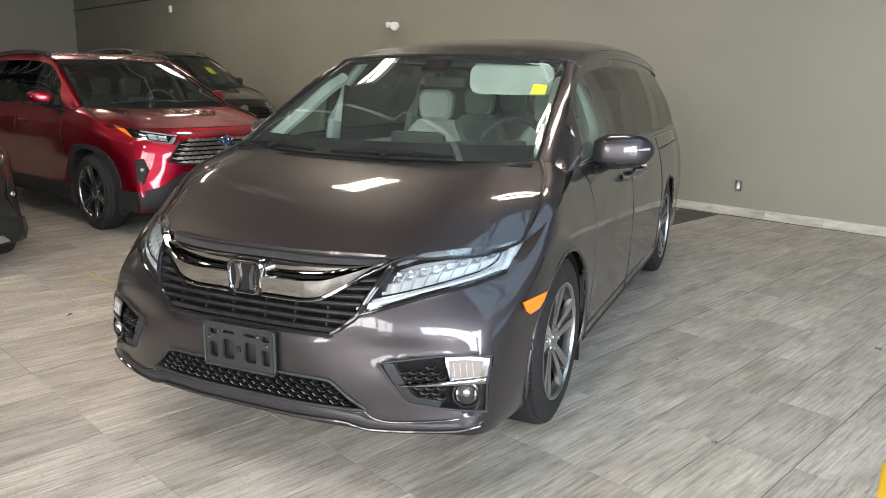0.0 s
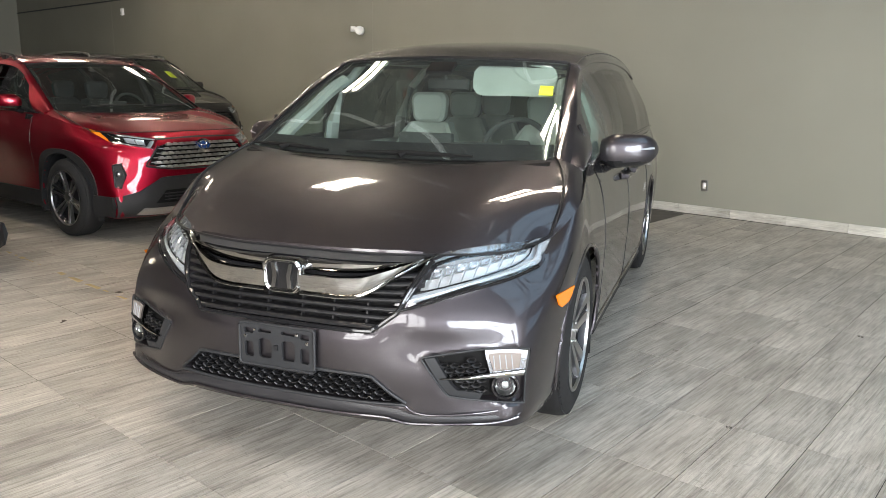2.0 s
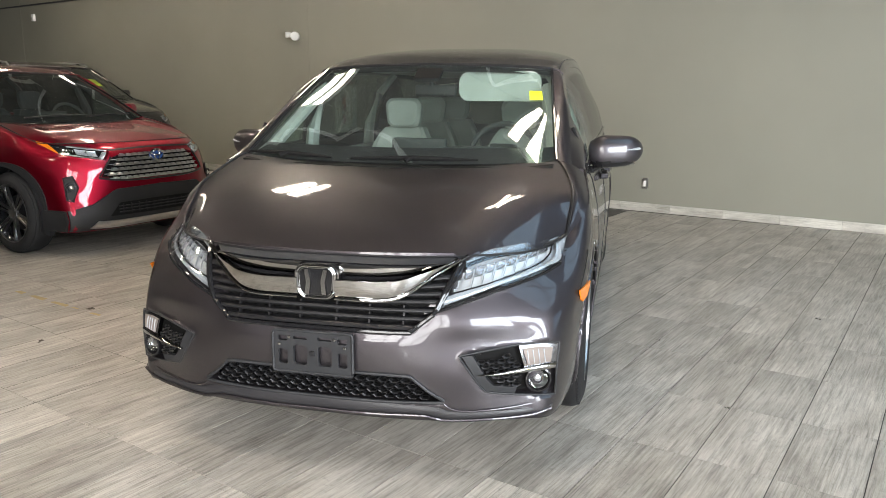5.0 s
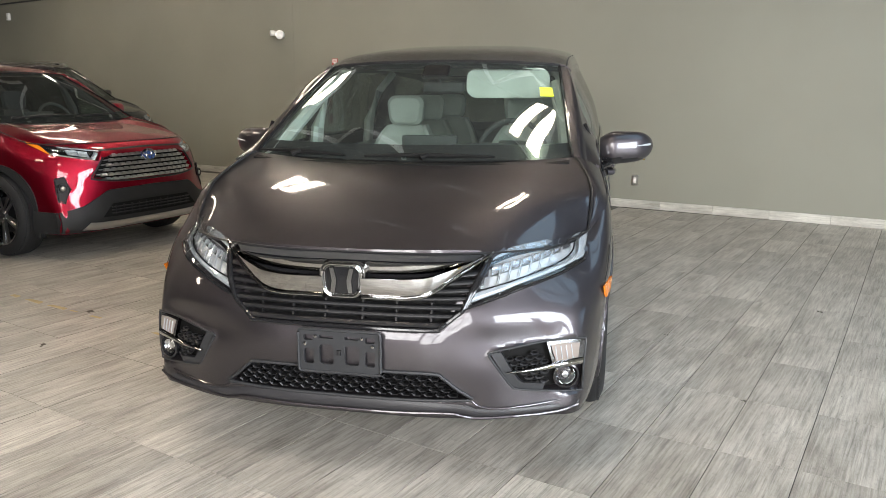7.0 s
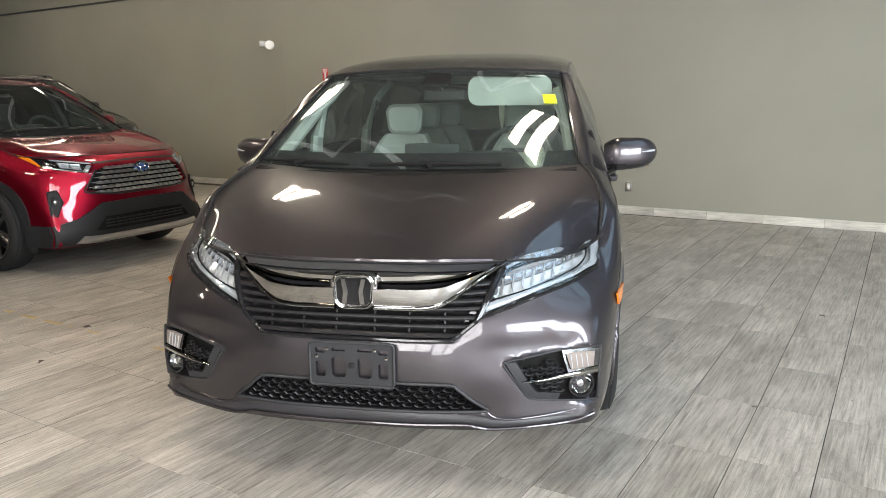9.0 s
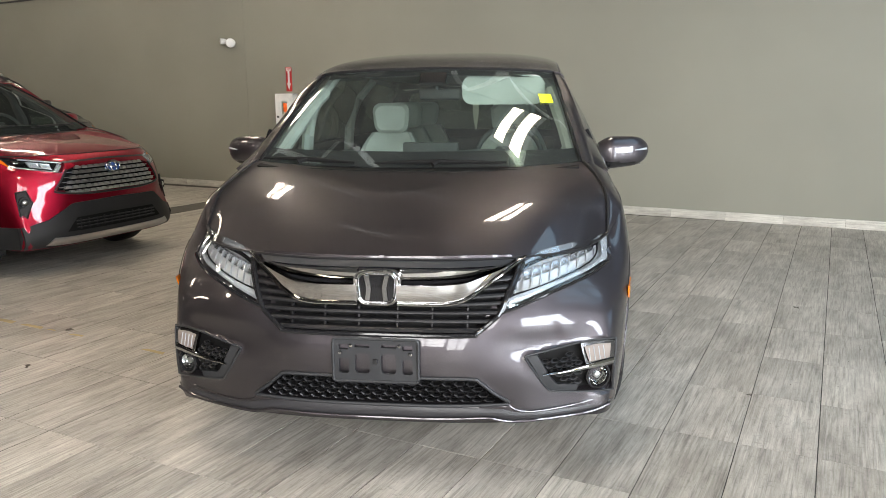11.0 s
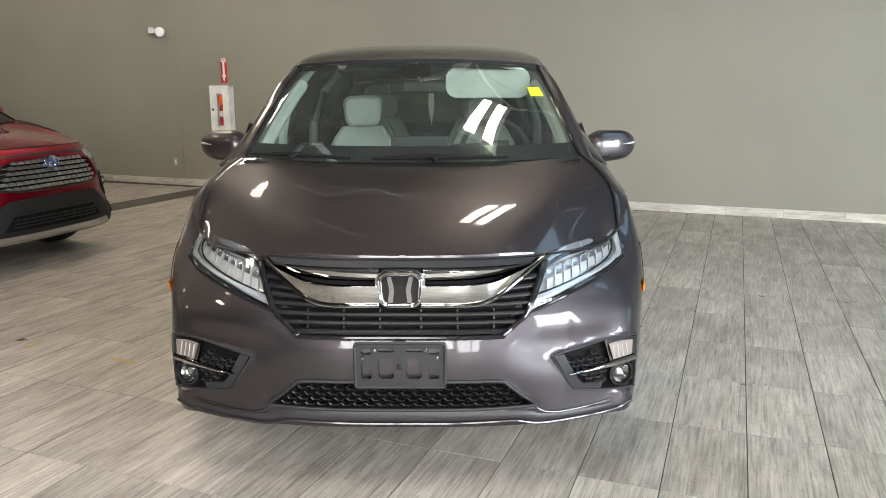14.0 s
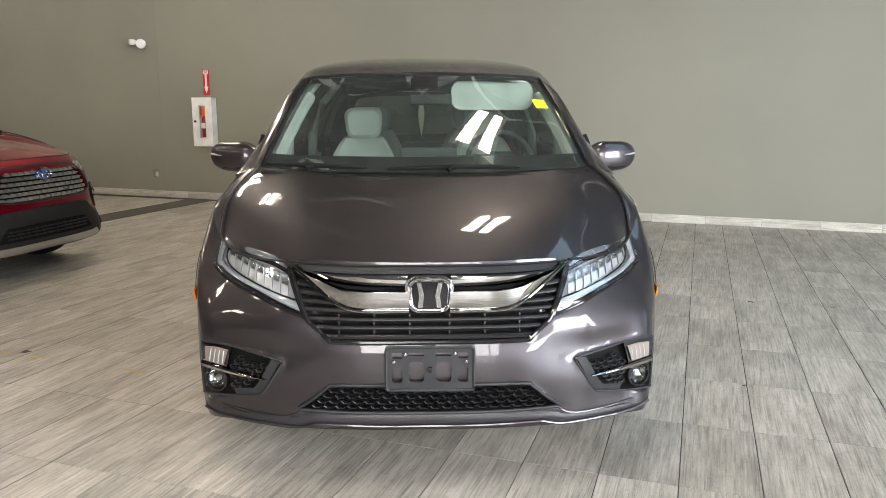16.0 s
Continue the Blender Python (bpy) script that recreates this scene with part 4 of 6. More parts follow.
def door_mirror(root, s, u0, u1, v, z, h, upper, lower):
    """Mirror housing: rounded sections that shrink outwards, a dark lower half, a stalk and the glass."""
    n, k = 30, 40
    rings = []
    for i in range(n):
        t = i / (n - 1)
        grow = (0.62 + 0.38 * math.sin(min(1.0, t / 0.30) * math.pi / 2)) * math.sqrt(max(0.03, 1 - max(0.0, (t - 0.62) / 0.385) ** 2.4))
        u = u0 + (u1 - u0) * t
        hh, dd = h * grow * (1 - 0.20 * t), 0.088 * grow * (1 - 0.25 * t)
        ring = []
        for j in range(k):
            a = j * math.tau / k
            c, sn = math.cos(a), math.sin(a)
            ring.append((s * u, v - dd * abs(c) ** 0.85 * (1 if c > 0 else -0.7) + 0.06 * t * t, z + 0.5 * hh * abs(sn) ** 0.8 * (1 if sn > 0 else -1) + 0.014 * t))
        rings.append(ring)
    up, low = bmesh.new(), bmesh.new()
    for bm, sel in ((up, 1), (low, -1)):
        for i in range(n - 1):
            for j in range(k):
                q = (rings[i][j], rings[i][(j + 1) % k], rings[i + 1][(j + 1) % k], rings[i + 1][j])
                zc = sum(p[2] for p in q) / 4
                if (zc > z - 0.24 * h) == (sel == 1):
                    bm.faces.new([bm.verts.new(p) for p in q])
        cap = rings[-1] if sel == 1 else rings[0]
        bm.faces.new([bm.verts.new(p) for p in cap])
        weld(bm)
    m = part("door_mirror", up, upper, root)
    part("lower_cover", low, lower, m, "black plastic lower cover")
    bm = bmesh.new()
    tube(bm, [(s * (u0 - 0.05), v + 0.03, z - 0.6 * h), (s * (u0 + 0.02), v + 0.02, z - 0.5 * h), (s * (u0 + 0.07), v + 0.02, z - 0.32 * h)], [0.03, 0.028, 0.035], 10, squash=0.7)
    part("stalk", bm, lower, m)
    bm = bmesh.new()
    tube(bm, [(s * (u1 - 0.085), v - 0.041, z + 0.10 * h), (s * (u1 - 0.04), v - 0.014, z + 0.12 * h), (s * (u1 - 0.018), v + 0.010, z + 0.13 * h)], [0.003, 0.006, 0.007], 8)
    part("indicator", bm, M_LENS_WHITE, m)
    part("mirror_glass", box_bm(u1 - u0 - 0.07, 0.006, h * 0.72, (s * (u0 + u1) / 2, v + 0.085, z), 0.002), M_CHROME, m)


def cabin(P, root, pale, dark, wheel_u, rows):
    """Floor, dashboard, steering wheel, seats and headlining."""
    part("cabin_floor", box_bm(1.6, 3.4, 0.04, (0, 2.6, 0.42)), dark, root)
    low = P["WS_LOW"]
    v0, z0 = low[0][1], low[0][2]
    lines = [[(-0.74, v0 + 0.16, z0 - 0.05), (-0.4, v0 + 0.05, z0 - 0.035), (0, v0 + 0.02, z0 - 0.03), (0.4, v0 + 0.05, z0 - 0.035), (0.74, v0 + 0.16, z0 - 0.05)],
             [(-0.76, v0 + 0.35, z0 - 0.01), (-0.4, v0 + 0.33, z0 + 0.005), (0, v0 + 0.32, z0 + 0.02), (0.4, v0 + 0.33, z0 + 0.035), (0.76, v0 + 0.35, z0 - 0.01)],
             [(-0.77, v0 + 0.52, z0 - 0.06), (-0.4, v0 + 0.54, z0 - 0.04), (0, v0 + 0.56, z0 - 0.01), (0.4, v0 + 0.55, z0 + 0.015), (0.77, v0 + 0.52, z0 - 0.06)],
             [(-0.77, v0 + 0.5, z0 - 0.4), (-0.4, v0 + 0.52, z0 - 0.4), (0, v0 + 0.56, z0 - 0.4), (0.4, v0 + 0.52, z0 - 0.4), (0.77, v0 + 0.5, z0 - 0.4)]]
    bm = bmesh.new()
    add_grid(bm, net(lines, 40, 24))
    thicken(bm, 0.02)
    part("dashboard", bm, M_DASH, root)
    part("screen_hood", box_bm(0.30, 0.05, 0.09, (0.02, v0 + 0.52, z0 + 0.045), 0.015), M_DASH, root)
    bm = bmesh.new()
    c = Vector((wheel_u + 0.05, v0 + 0.80, z0 - 0.01))
    tilt = Matrix.Rotation(radians(-25), 4, "X")
    tube(bm, [c + tilt @ Vector((0.185 * math.cos(k * math.tau / 36), 0, 0.185 * math.sin(k * math.tau / 36))) for k in range(36)], 0.015, 10, True)
    for a in (0.1, math.pi - 0.1, -math.pi / 2):
        tube(bm, [c, c + tilt @ Vector((0.18 * math.cos(a), 0, 0.18 * math.sin(a)))], 0.014, 8)
    add_box(bm, 0.16, 0.05, 0.12, c, 0.02, tilt)
    part("steering_wheel", bm, M_DASH, root)
    for v, us in rows:
        for u in us:
            seat_mesh(root, u, v, z0, pale)
    A = P["APILLAR"]
    bm = bmesh.new()
    zr = P["ROOF"][0][1] - 0.022
    add_box(bm, 1.1, 2.6, 0.02, (0, P["ROOF"][0][0] + 1.42, zr), 0.0)
    part("headlining", bm, pale, root)
    # pillar and door linings
    for s in (-1, 1):
        bm = bmesh.new()
        pts = crom(A, (len(A) - 1) * 24 + 1)[4:45:4]
        tube(bm, [(s * (p[0] - 0.085), p[1] + 0.03, p[2] - 0.05) for p in pts], 0.036, 8)
        part("pillar_trim", bm, pale, root)
        for v in (2.02, 3.1):
            bm = bmesh.new()
            tube(bm, [(s * (P["half"] - 0.17), v - 0.05, z0 - 0.15), (s * (P["half"] - 0.175), v, z0 + 0.1), (s * (P["half"] - 0.25), v + 0.03, z0 + 0.32), (s * (P["half"] - 0.36), v + 0.05, zr - 0.01)], [0.07, 0.065, 0.055, 0.05], 8, squash=0.5)
            part("pillar_trim", bm, pale, root)
        part("door_lining", box_bm(0.04, 2.2, 0.45, (s * (P["half"] - 0.19), 2.2, z0 - 0.27), 0.015), pale, root)
    part("rear_bulkhead", box_bm(1.5, 0.06, 0.55, (0, P["length"] - 0.75, 0.8), 0.02), dark, root)


def seat_mesh(root, u, v, z0, material):
    """A car seat: cushion, back with side bolsters, headrest on two posts."""
    bm = bmesh.new()
    rows = []
    for t in np.linspace(0, 1, 14):
        z = z0 - 0.47 + 0.56 * t
        half = 0.25 - 0.115 * (max(0, t - 0.45) / 0.55) ** 2
        y = v + 0.10 + 0.14 * t
        rows.append([(u + half * a, y - 0.055 * abs(a) ** 3 + (0.03 if abs(a) > 0.98 else 0), z) for a in np.linspace(-1, 1, 15)])
    g = np.array(rows)
    g[-1, :, 1] += 0.035
    solid(bm, g, g + np.array([0, 0.11, 0]))
    st = part("seat", bm, material, root)
    part("seat_cushion", box_bm(0.50, 0.52, 0.14, (u, v - 0.12, z0 - 0.49), 0.05, 3), material, st)
    bm = bmesh.new()
    h = round_rect(0.255, 0.20, 0.06, 6)
    ring0 = [(a * (0.92 if b < 0 else 1.0), b) for a, b in h]
    layers = [[bm.verts.new((u + a * k, v + 0.215 + off + 0.02 * b, z0 + 0.19 + b * k)) for a, b in ring0] for off, k in ((0.0, 0.82), (0.022, 1.0), (0.075, 1.0), (0.1, 0.82))]
    for r0, r1 in zip(layers, layers[1:]):
        for i in range(len(r0)):
            bm.faces.new((r0[i - 1], r0[i], r1[i], r1[i - 1]))
    bm.faces.new(layers[0][::-1])
    bm.faces.new(layers[-1])
    part("headrest", bm, material, st)
    for du in (-0.06, 0.06):
        part("headrest_post", bmesh_of(lambda b: tube(b, [(u + du, v + 0.27, z0 + 0.03), (u + du, v + 0.27, z0 + 0.15)], 0.006, 8)), M_SATIN, st)


def surface_patch(P, poly, off, s=1):
    """A thin plate on the car's flank from an outline of (v, z)."""
    bm = bmesh.new()
    prism(bm, poly, 0.006, lambda v, z, d: (s * (side_of(P, v, z) + off - 0.006 + d), v, z))
    return bm


def flank_line(P, pts, r, s, off=0.0):
    bm = bmesh.new()
    q = crom(pts, 30)
    tube(bm, [(s * (side_of(P, v, z) + off), v, z) for v, z in q], r, 6)
    return bm

# ---- the grey minivan ----
def smooth01(x):
    x = min(max(x, 0.0), 1.0)
    return x * x * (3 - 2 * x)


def van_relief(u, z):
    """Pressed shapes of the bumper: a wing under the lamp and a proud middle panel."""
    zr = 0.585 + 0.085 * (u - 0.38)
    wing = 0.010 * math.exp(-(((z - zr) / 0.035) ** 2)) * smooth01((u - 0.36) / 0.12)
    scoop = -0.015 * math.exp(-(((z - 0.535) / 0.03) ** 2)) * smooth01((u - 0.45) / 0.12) * smooth01((0.9 - u) / 0.1)
    edge = 0.40 + (0.57 - z) * 0.68
    middle = 0.010 * smooth01((edge - u) / 0.05 + 0.5) * smooth01((z - 0.28) / 0.06) * smooth01((0.6 - z) / 0.03)
    return wing + scoop + middle


def van_hood_relief(a, t):
    """A raised crease on each side, from the lamp to the pillar's foot, and a falling shoulder beyond it."""
    crease = 0.55 + 0.20 * t
    h = 0.027 * np.sin(np.pi * np.clip(0.08 + 0.86 * t, 0, 1)) ** 0.8 - 0.027 * np.sin(0.08 * np.pi) ** 0.8 * (1 - t)
    x = np.where(a < crease, (a / crease) ** 3, (1 - a) / (1 - crease))
    return h * (x - 0.12 * np.exp(-(((a - crease) / 0.06) ** 2)))


GRILLE = [(-0.01, 0.822), (0.215, 0.824), (0.392, 0.826), (0.50, 0.822), (0.522, 0.80), (0.482, 0.715), (0.45, 0.64), (0.425, 0.616), (0.372, 0.576), (0.343, 0.566), (-0.01, 0.566)]
LAMP_LO = [(0.466, 0.646), (0.579, 0.684), (0.656, 0.709), (0.74, 0.730), (0.805, 0.747), (0.872, 0.772)]
LAMP_HI = [(0.536, 0.806), (0.59, 0.832), (0.65, 0.842), (0.72, 0.848), (0.81, 0.854), (0.884, 0.860)]
LOWER = [(-0.01, 0.402), (0.355, 0.399), (0.377, 0.388), (0.485, 0.303), (0.48, 0.294), (0.36, 0.292), (-0.01, 0.291)]
POCKET = [(0.546, 0.474), (0.562, 0.485), (0.743, 0.511), (0.876, 0.508), (0.893, 0.494), (0.888, 0.406), (0.886, 0.319), (0.872, 0.304), (0.701, 0.327), (0.651, 0.336), (0.626, 0.352)]

V = dict(
    VC=[(0.18, 0.15), (0.225, 0.105), (0.30, 0.10), (0.42, 0.085), (0.52, 0.088), (0.60, 0.105), (0.72, 0.135), (0.80, 0.19), (0.86, 0.26)],
    VA=[(0.2, 0.28), (0.45, 0.31), (0.6, 0.36), (0.72, 0.46), (0.84, 0.60), (0.95, 0.64)], POW=3,
    SIDE=[(0.3, 0.91), (0.6, 0.972), (0.97, 0.992), (1.5, 0.990), (3.0, 0.995), (4.2, 0.985), (4.8, 0.94), (5.1, 0.86)],
    INS=[(0.18, 0.055), (0.25, 0.028), (0.38, 0.012), (0.55, 0.004), (0.7, 0.0), (0.85, 0.014), (0.95, 0.032), (1.1, 0.08)],
    ZF=[0.215, 0.25, 0.32, 0.42, 0.52, 0.60, 0.68, 0.76, 0.825], ZS=[0.20, 0.25, 0.36, 0.50, 0.64, 0.76, 0.88, 0.99, 1.085],
    arch=0.398, wheel=0.37, axles=(0.965, 3.97), length=5.14, nose=0.84, u4=0.885, half=0.985,
    relief=van_relief, hood_relief=van_hood_relief,
    recess=[(GRILLE, 0.055), (LAMP_LO + LAMP_HI[::-1], 0.06), (LOWER, 0.05), (POCKET, 0.035)],
    hood_back=[(0.885, 0.83, 0.985), (0.85, 1.0, 1.062), (0.795, 1.12, 1.118)],
    HOODC=[(0.15, 0.785), (0.22, 0.834), (0.35, 0.895), (0.55, 0.968), (0.8, 1.044), (1.0, 1.097), (1.2, 1.14)],
    APILLAR=[(0.86, 1.13, 1.095), (0.81, 1.5, 1.305), (0.735, 1.97, 1.53), (0.735, 3.0, 1.60), (0.71, 4.2, 1.57), (0.67, 4.8, 1.50), (0.4, 4.98, 1.53), (0.0, 5.02, 1.53)],
    BELT=[(0.915, 1.13, 1.07), (0.91, 1.6, 1.085), (0.915, 2.1, 1.085), (0.92, 3.0, 1.085), (0.905, 4.2, 1.085), (0.85, 4.85, 1.085), (0.5, 5.05, 1.085), (0.0, 5.09, 1.085)],
    WS_LOW=[(0, 0.985, 1.10), (0.4, 1.01, 1.105), (0.70, 1.075, 1.113), (0.79, 1.12, 1.12)],
    WS_TOP=[(0, 1.885, 1.585), (0.35, 1.90, 1.578), (0.60, 1.94, 1.565), (0.672, 1.96, 1.557)],
    ROOF=[(1.882, 1.586), (2.3, 1.67), (2.9, 1.722), (3.6, 1.728), (4.3, 1.70), (4.75, 1.63), (5.0, 1.535)],
)
VAN = thing("minivan", pose(-2.37, 1.35, 0, 0, 0, 21.75), "dark grey metallic minivan parked on the tiled showroom floor", "car")
van_grid = shell_body(V, VAN, M_VAN)
shell_hood(V, VAN, M_VAN)
shell_fender_top(V, VAN, M_VAN, van_grid[-1])
shell_greenhouse(V, VAN, M_VAN, (("front_side_window", 9, 47, M_GLASS), ("sliding_door_window", 53, 82, M_TINT), ("rear_quarter_window", 87, 112, M_TINT), ("rear_window", 128, 168, M_TINT)))
van_glass = shell_windscreen(V, VAN, M_VAN, M_GLASS)
shell_roof(V, VAN, M_VAN)
arch_parts(V, VAN, M_VAN, 0.010)
for su in (-1, 1):
    for ax in V["axles"]:
        wheel(VAN, su, su * 0.860, ax, 0.37, 0.25, 0.235, 5, M_ALLOY, M_ALLOYDARK, "blade")


def van_nose():
    # near-black sheet paints the shade behind slats and chrome
    grille = part("grille", nose_band(V, [(-0.37, 0.57), (0, 0.57), (0.37, 0.57)], [(-0.51, 0.815), (0, 0.815), (0.51, 0.815)], -0.05, 0.01, 1, 40, 8), M_SHADEBLACK, VAN, "grille with chrome bars over a near-black painted shade sheet")
    # slats and short fins
    def edge_u(z):
        return lerp_list([(0.566, 0.355), (0.576, 0.37), (0.616, 0.42), (0.64, 0.445), (0.715, 0.477), (0.80, 0.515)], z)

    def chrome_u(z):
        return lerp_list([(0.672, 0.23), (0.68, 0.302), (0.705, 0.356), (0.75, 0.425), (0.788, 0.487)], z)

    for z in (0.583, 0.613, 0.643):
        part("slat", nose_band(V, [(-edge_u(z), z - 0.007), (0, z - 0.007), (edge_u(z), z - 0.007)], [(-edge_u(z), z + 0.007), (0, z + 0.007), (edge_u(z), z + 0.007)], 0.0, 0.03, 1, 40, 4, 0.004), M_BLACK, grille)
    for s in (-1, 1):
        for z in (0.672, 0.700, 0.728, 0.756):
            a, b = chrome_u(z), edge_u(z)
            part("slat", nose_band(V, [(a, z - 0.007), (b, z - 0.003)], [(a, z + 0.006), (b, z + 0.010)], -0.004, 0.03, s, 10, 4, 0.003), M_BLACK, grille)
        for u in (0.07, 0.20, 0.33):
            part("rib", nose_band(V, [(u, 0.570), (u + 0.006, 0.570)], [(u, 0.66), (u + 0.006, 0.66)], -0.012, 0.02, s, 3, 8), M_BLACK, grille)
        # chrome wing and the blade over it
        lo = [(0.075, 0.672), (0.16, 0.672), (0.24, 0.672), (0.302, 0.681), (0.356, 0.706), (0.425, 0.751), (0.487, 0.789), (0.540, 0.822)]
        hi = [(0.075, 0.748), (0.16, 0.748), (0.24, 0.749), (0.327, 0.758), (0.375, 0.772), (0.445, 0.795), (0.497, 0.815), (0.546, 0.832)]
        part("chrome_wing", nose_band(V, lo, hi, 0.006, 0.03, s, 50, 12, 0.001, lean=0.046), M_CHROME, grille, "broad chrome bar sweeping up to the lamp")
        part("chrome_lip", nose_bar(V, [(a, b + 0.004) for a, b in lo], 0.014, 0.006, s, 50), M_CHROME, grille)
        lo = [(0.08, 0.757), (0.231, 0.759), (0.339, 0.767), (0.40, 0.779), (0.455, 0.797)]
        hi = [(0.08, 0.797), (0.232, 0.794), (0.34, 0.795), (0.41, 0.799), (0.465, 0.806)]
        part("chrome_blade", nose_band(V, lo, hi, 0.010, 0.03, s, 40, 8, 0.001, lean=0.032), M_CHROME, grille)
        part("grille_edge", nose_bar(V, [(0.0, 0.566), (0.33, 0.566), (0.372, 0.576), (0.425, 0.616), (0.45, 0.64), (0.482, 0.715), (0.522, 0.802)], 0.004, 0.009, s, 60), M_GLOSSBLACK, grille)
    part("top_panel", nose_band(V, [(-0.47, 0.800), (-0.2, 0.796), (0, 0.797), (0.2, 0.796), (0.47, 0.800)], [(-0.512, 0.824), (-0.25, 0.823), (0, 0.822), (0.25, 0.823), (0.512, 0.824)], -0.004, 0.03, 1, 50, 6), M_TRIM, grille)
    part("wing_gap", nose_band(V, [(-0.42, 0.74), (0, 0.74), (0.42, 0.74)], [(-0.45, 0.80), (0, 0.80), (0.45, 0.80)], -0.012, 0.01, 1, 40, 4), M_GLOSSBLACK, grille)
    # badge: a plain chrome frame with two uprights on black
    tilt = Matrix.Translation((0, front_of(V, 0, 0.735) - 0.030, 0.736)) @ Matrix.Rotation(radians(-4), 4, "X")
    badge = part("badge", bmesh_of(lambda bm: prism(bm, round_rect(0.172, 0.132, 0.044, 7), 0.035, lambda a, b, d: tilt @ Vector((a * (1 + 0.08 * b / 0.06), d, b)))), M_DARKCHROME, VAN, "plain chrome badge frame on a dark glossy field")
    part("badge_field", bmesh_of(lambda bm: prism(bm, round_rect(0.134, 0.108, 0.028, 6), 0.006, lambda a, b, d: tilt @ Vector((a * (1 + 0.08 * b / 0.06), -0.004 + d, b)))), M_GLOSSBLACK, badge)
    for wd, ht, rad, thick, metal in ((0.148, 0.120, 0.036, 0.0055, M_CHROME), (0.132, 0.104, 0.028, 0.0025, M_DARKCHROME)):
        ring = [tilt @ Vector((a * (1 + 0.08 * b / 0.06), -0.006, b)) for a, b in round_rect(wd, ht, rad, 7)]
        part("badge_ring", bmesh_of(lambda bm: tube(bm, ring, thick, 8, True)), metal, badge)
    for s in (-1, 1):
        bar = [(s * 0.026, -0.046), (s * 0.043, -0.046), (s * 0.037, 0), (s * 0.047, 0.046), (s * 0.031, 0.046), (s * 0.020, 0)]
        part("badge_bar", bmesh_of(lambda bm: prism(bm, bar, 0.010, lambda a, b, d: tilt @ Vector((a, -0.012 + d, b)))), M_DARKCHROME, badge)
    # lower honeycomb grille, its depth painted as shade on a near-black sheet
    lower = part("lower_grille", nose_band(V, [(-0.47, 0.292), (0, 0.291), (0.47, 0.292)], [(-0.36, 0.402), (0, 0.404), (0.36, 0.402)], -0.045, 0.01, 1, 40, 6), M_SHADEBLACK, VAN)
    tagged(part("honeycomb", nose_mesh(V, LOWER, 0.044, 0.0225, -0.004, 0.02, 1, 0.0032, 0, True), M_BLACK, lower), kind="stuff")
    part("honeycomb_frame", nose_bar(V, [(0.0, 0.406), (0.2, 0.405), (0.352, 0.403), (0.382, 0.390), (0.43, 0.348), (0.49, 0.303)], 0.002, 0.007, 1, 50, True), M_TRIM, lower)
    part("honeycomb_frame", nose_bar(V, [(0.0, 0.288), (0.25, 0.289), (0.49, 0.295)], 0.003, 0.007, 1, 40, True), M_TRIM, lower)
    # lips under the bumper
    part("lower_lip", nose_band(V, [(-0.86, 0.24), (-0.66, 0.232), (-0.5, 0.226), (-0.40, 0.246), (0, 0.24), (0.40, 0.246), (0.5, 0.226), (0.66, 0.232), (0.86, 0.24)], [(-0.88, 0.268), (-0.7, 0.262), (-0.52, 0.262), (-0.42, 0.28), (0, 0.286), (0.42, 0.28), (0.52, 0.262), (0.7, 0.262), (0.88, 0.268)], 0.006, 0.04, 1, 90, 6, 0.004), M_LIP, VAN)
    part("lip_edge", nose_bar(V, [(0, 0.241), (0.2, 0.241), (0.40, 0.246), (0.45, 0.238), (0.51, 0.227), (0.66, 0.232), (0.80, 0.237), (0.875, 0.255)], 0.013, 0.0065, 1, 70, True), M_VAN, VAN)
    for s in (-1, 1):
        part("bumper_crease", nose_bar(V, [(0.485, 0.294), (0.505, 0.277), (0.535, 0.266), (0.60, 0.262), (0.76, 0.274), (0.86, 0.288)], 0.004, 0.005, s, 50), M_VAN, VAN)


van_nose()


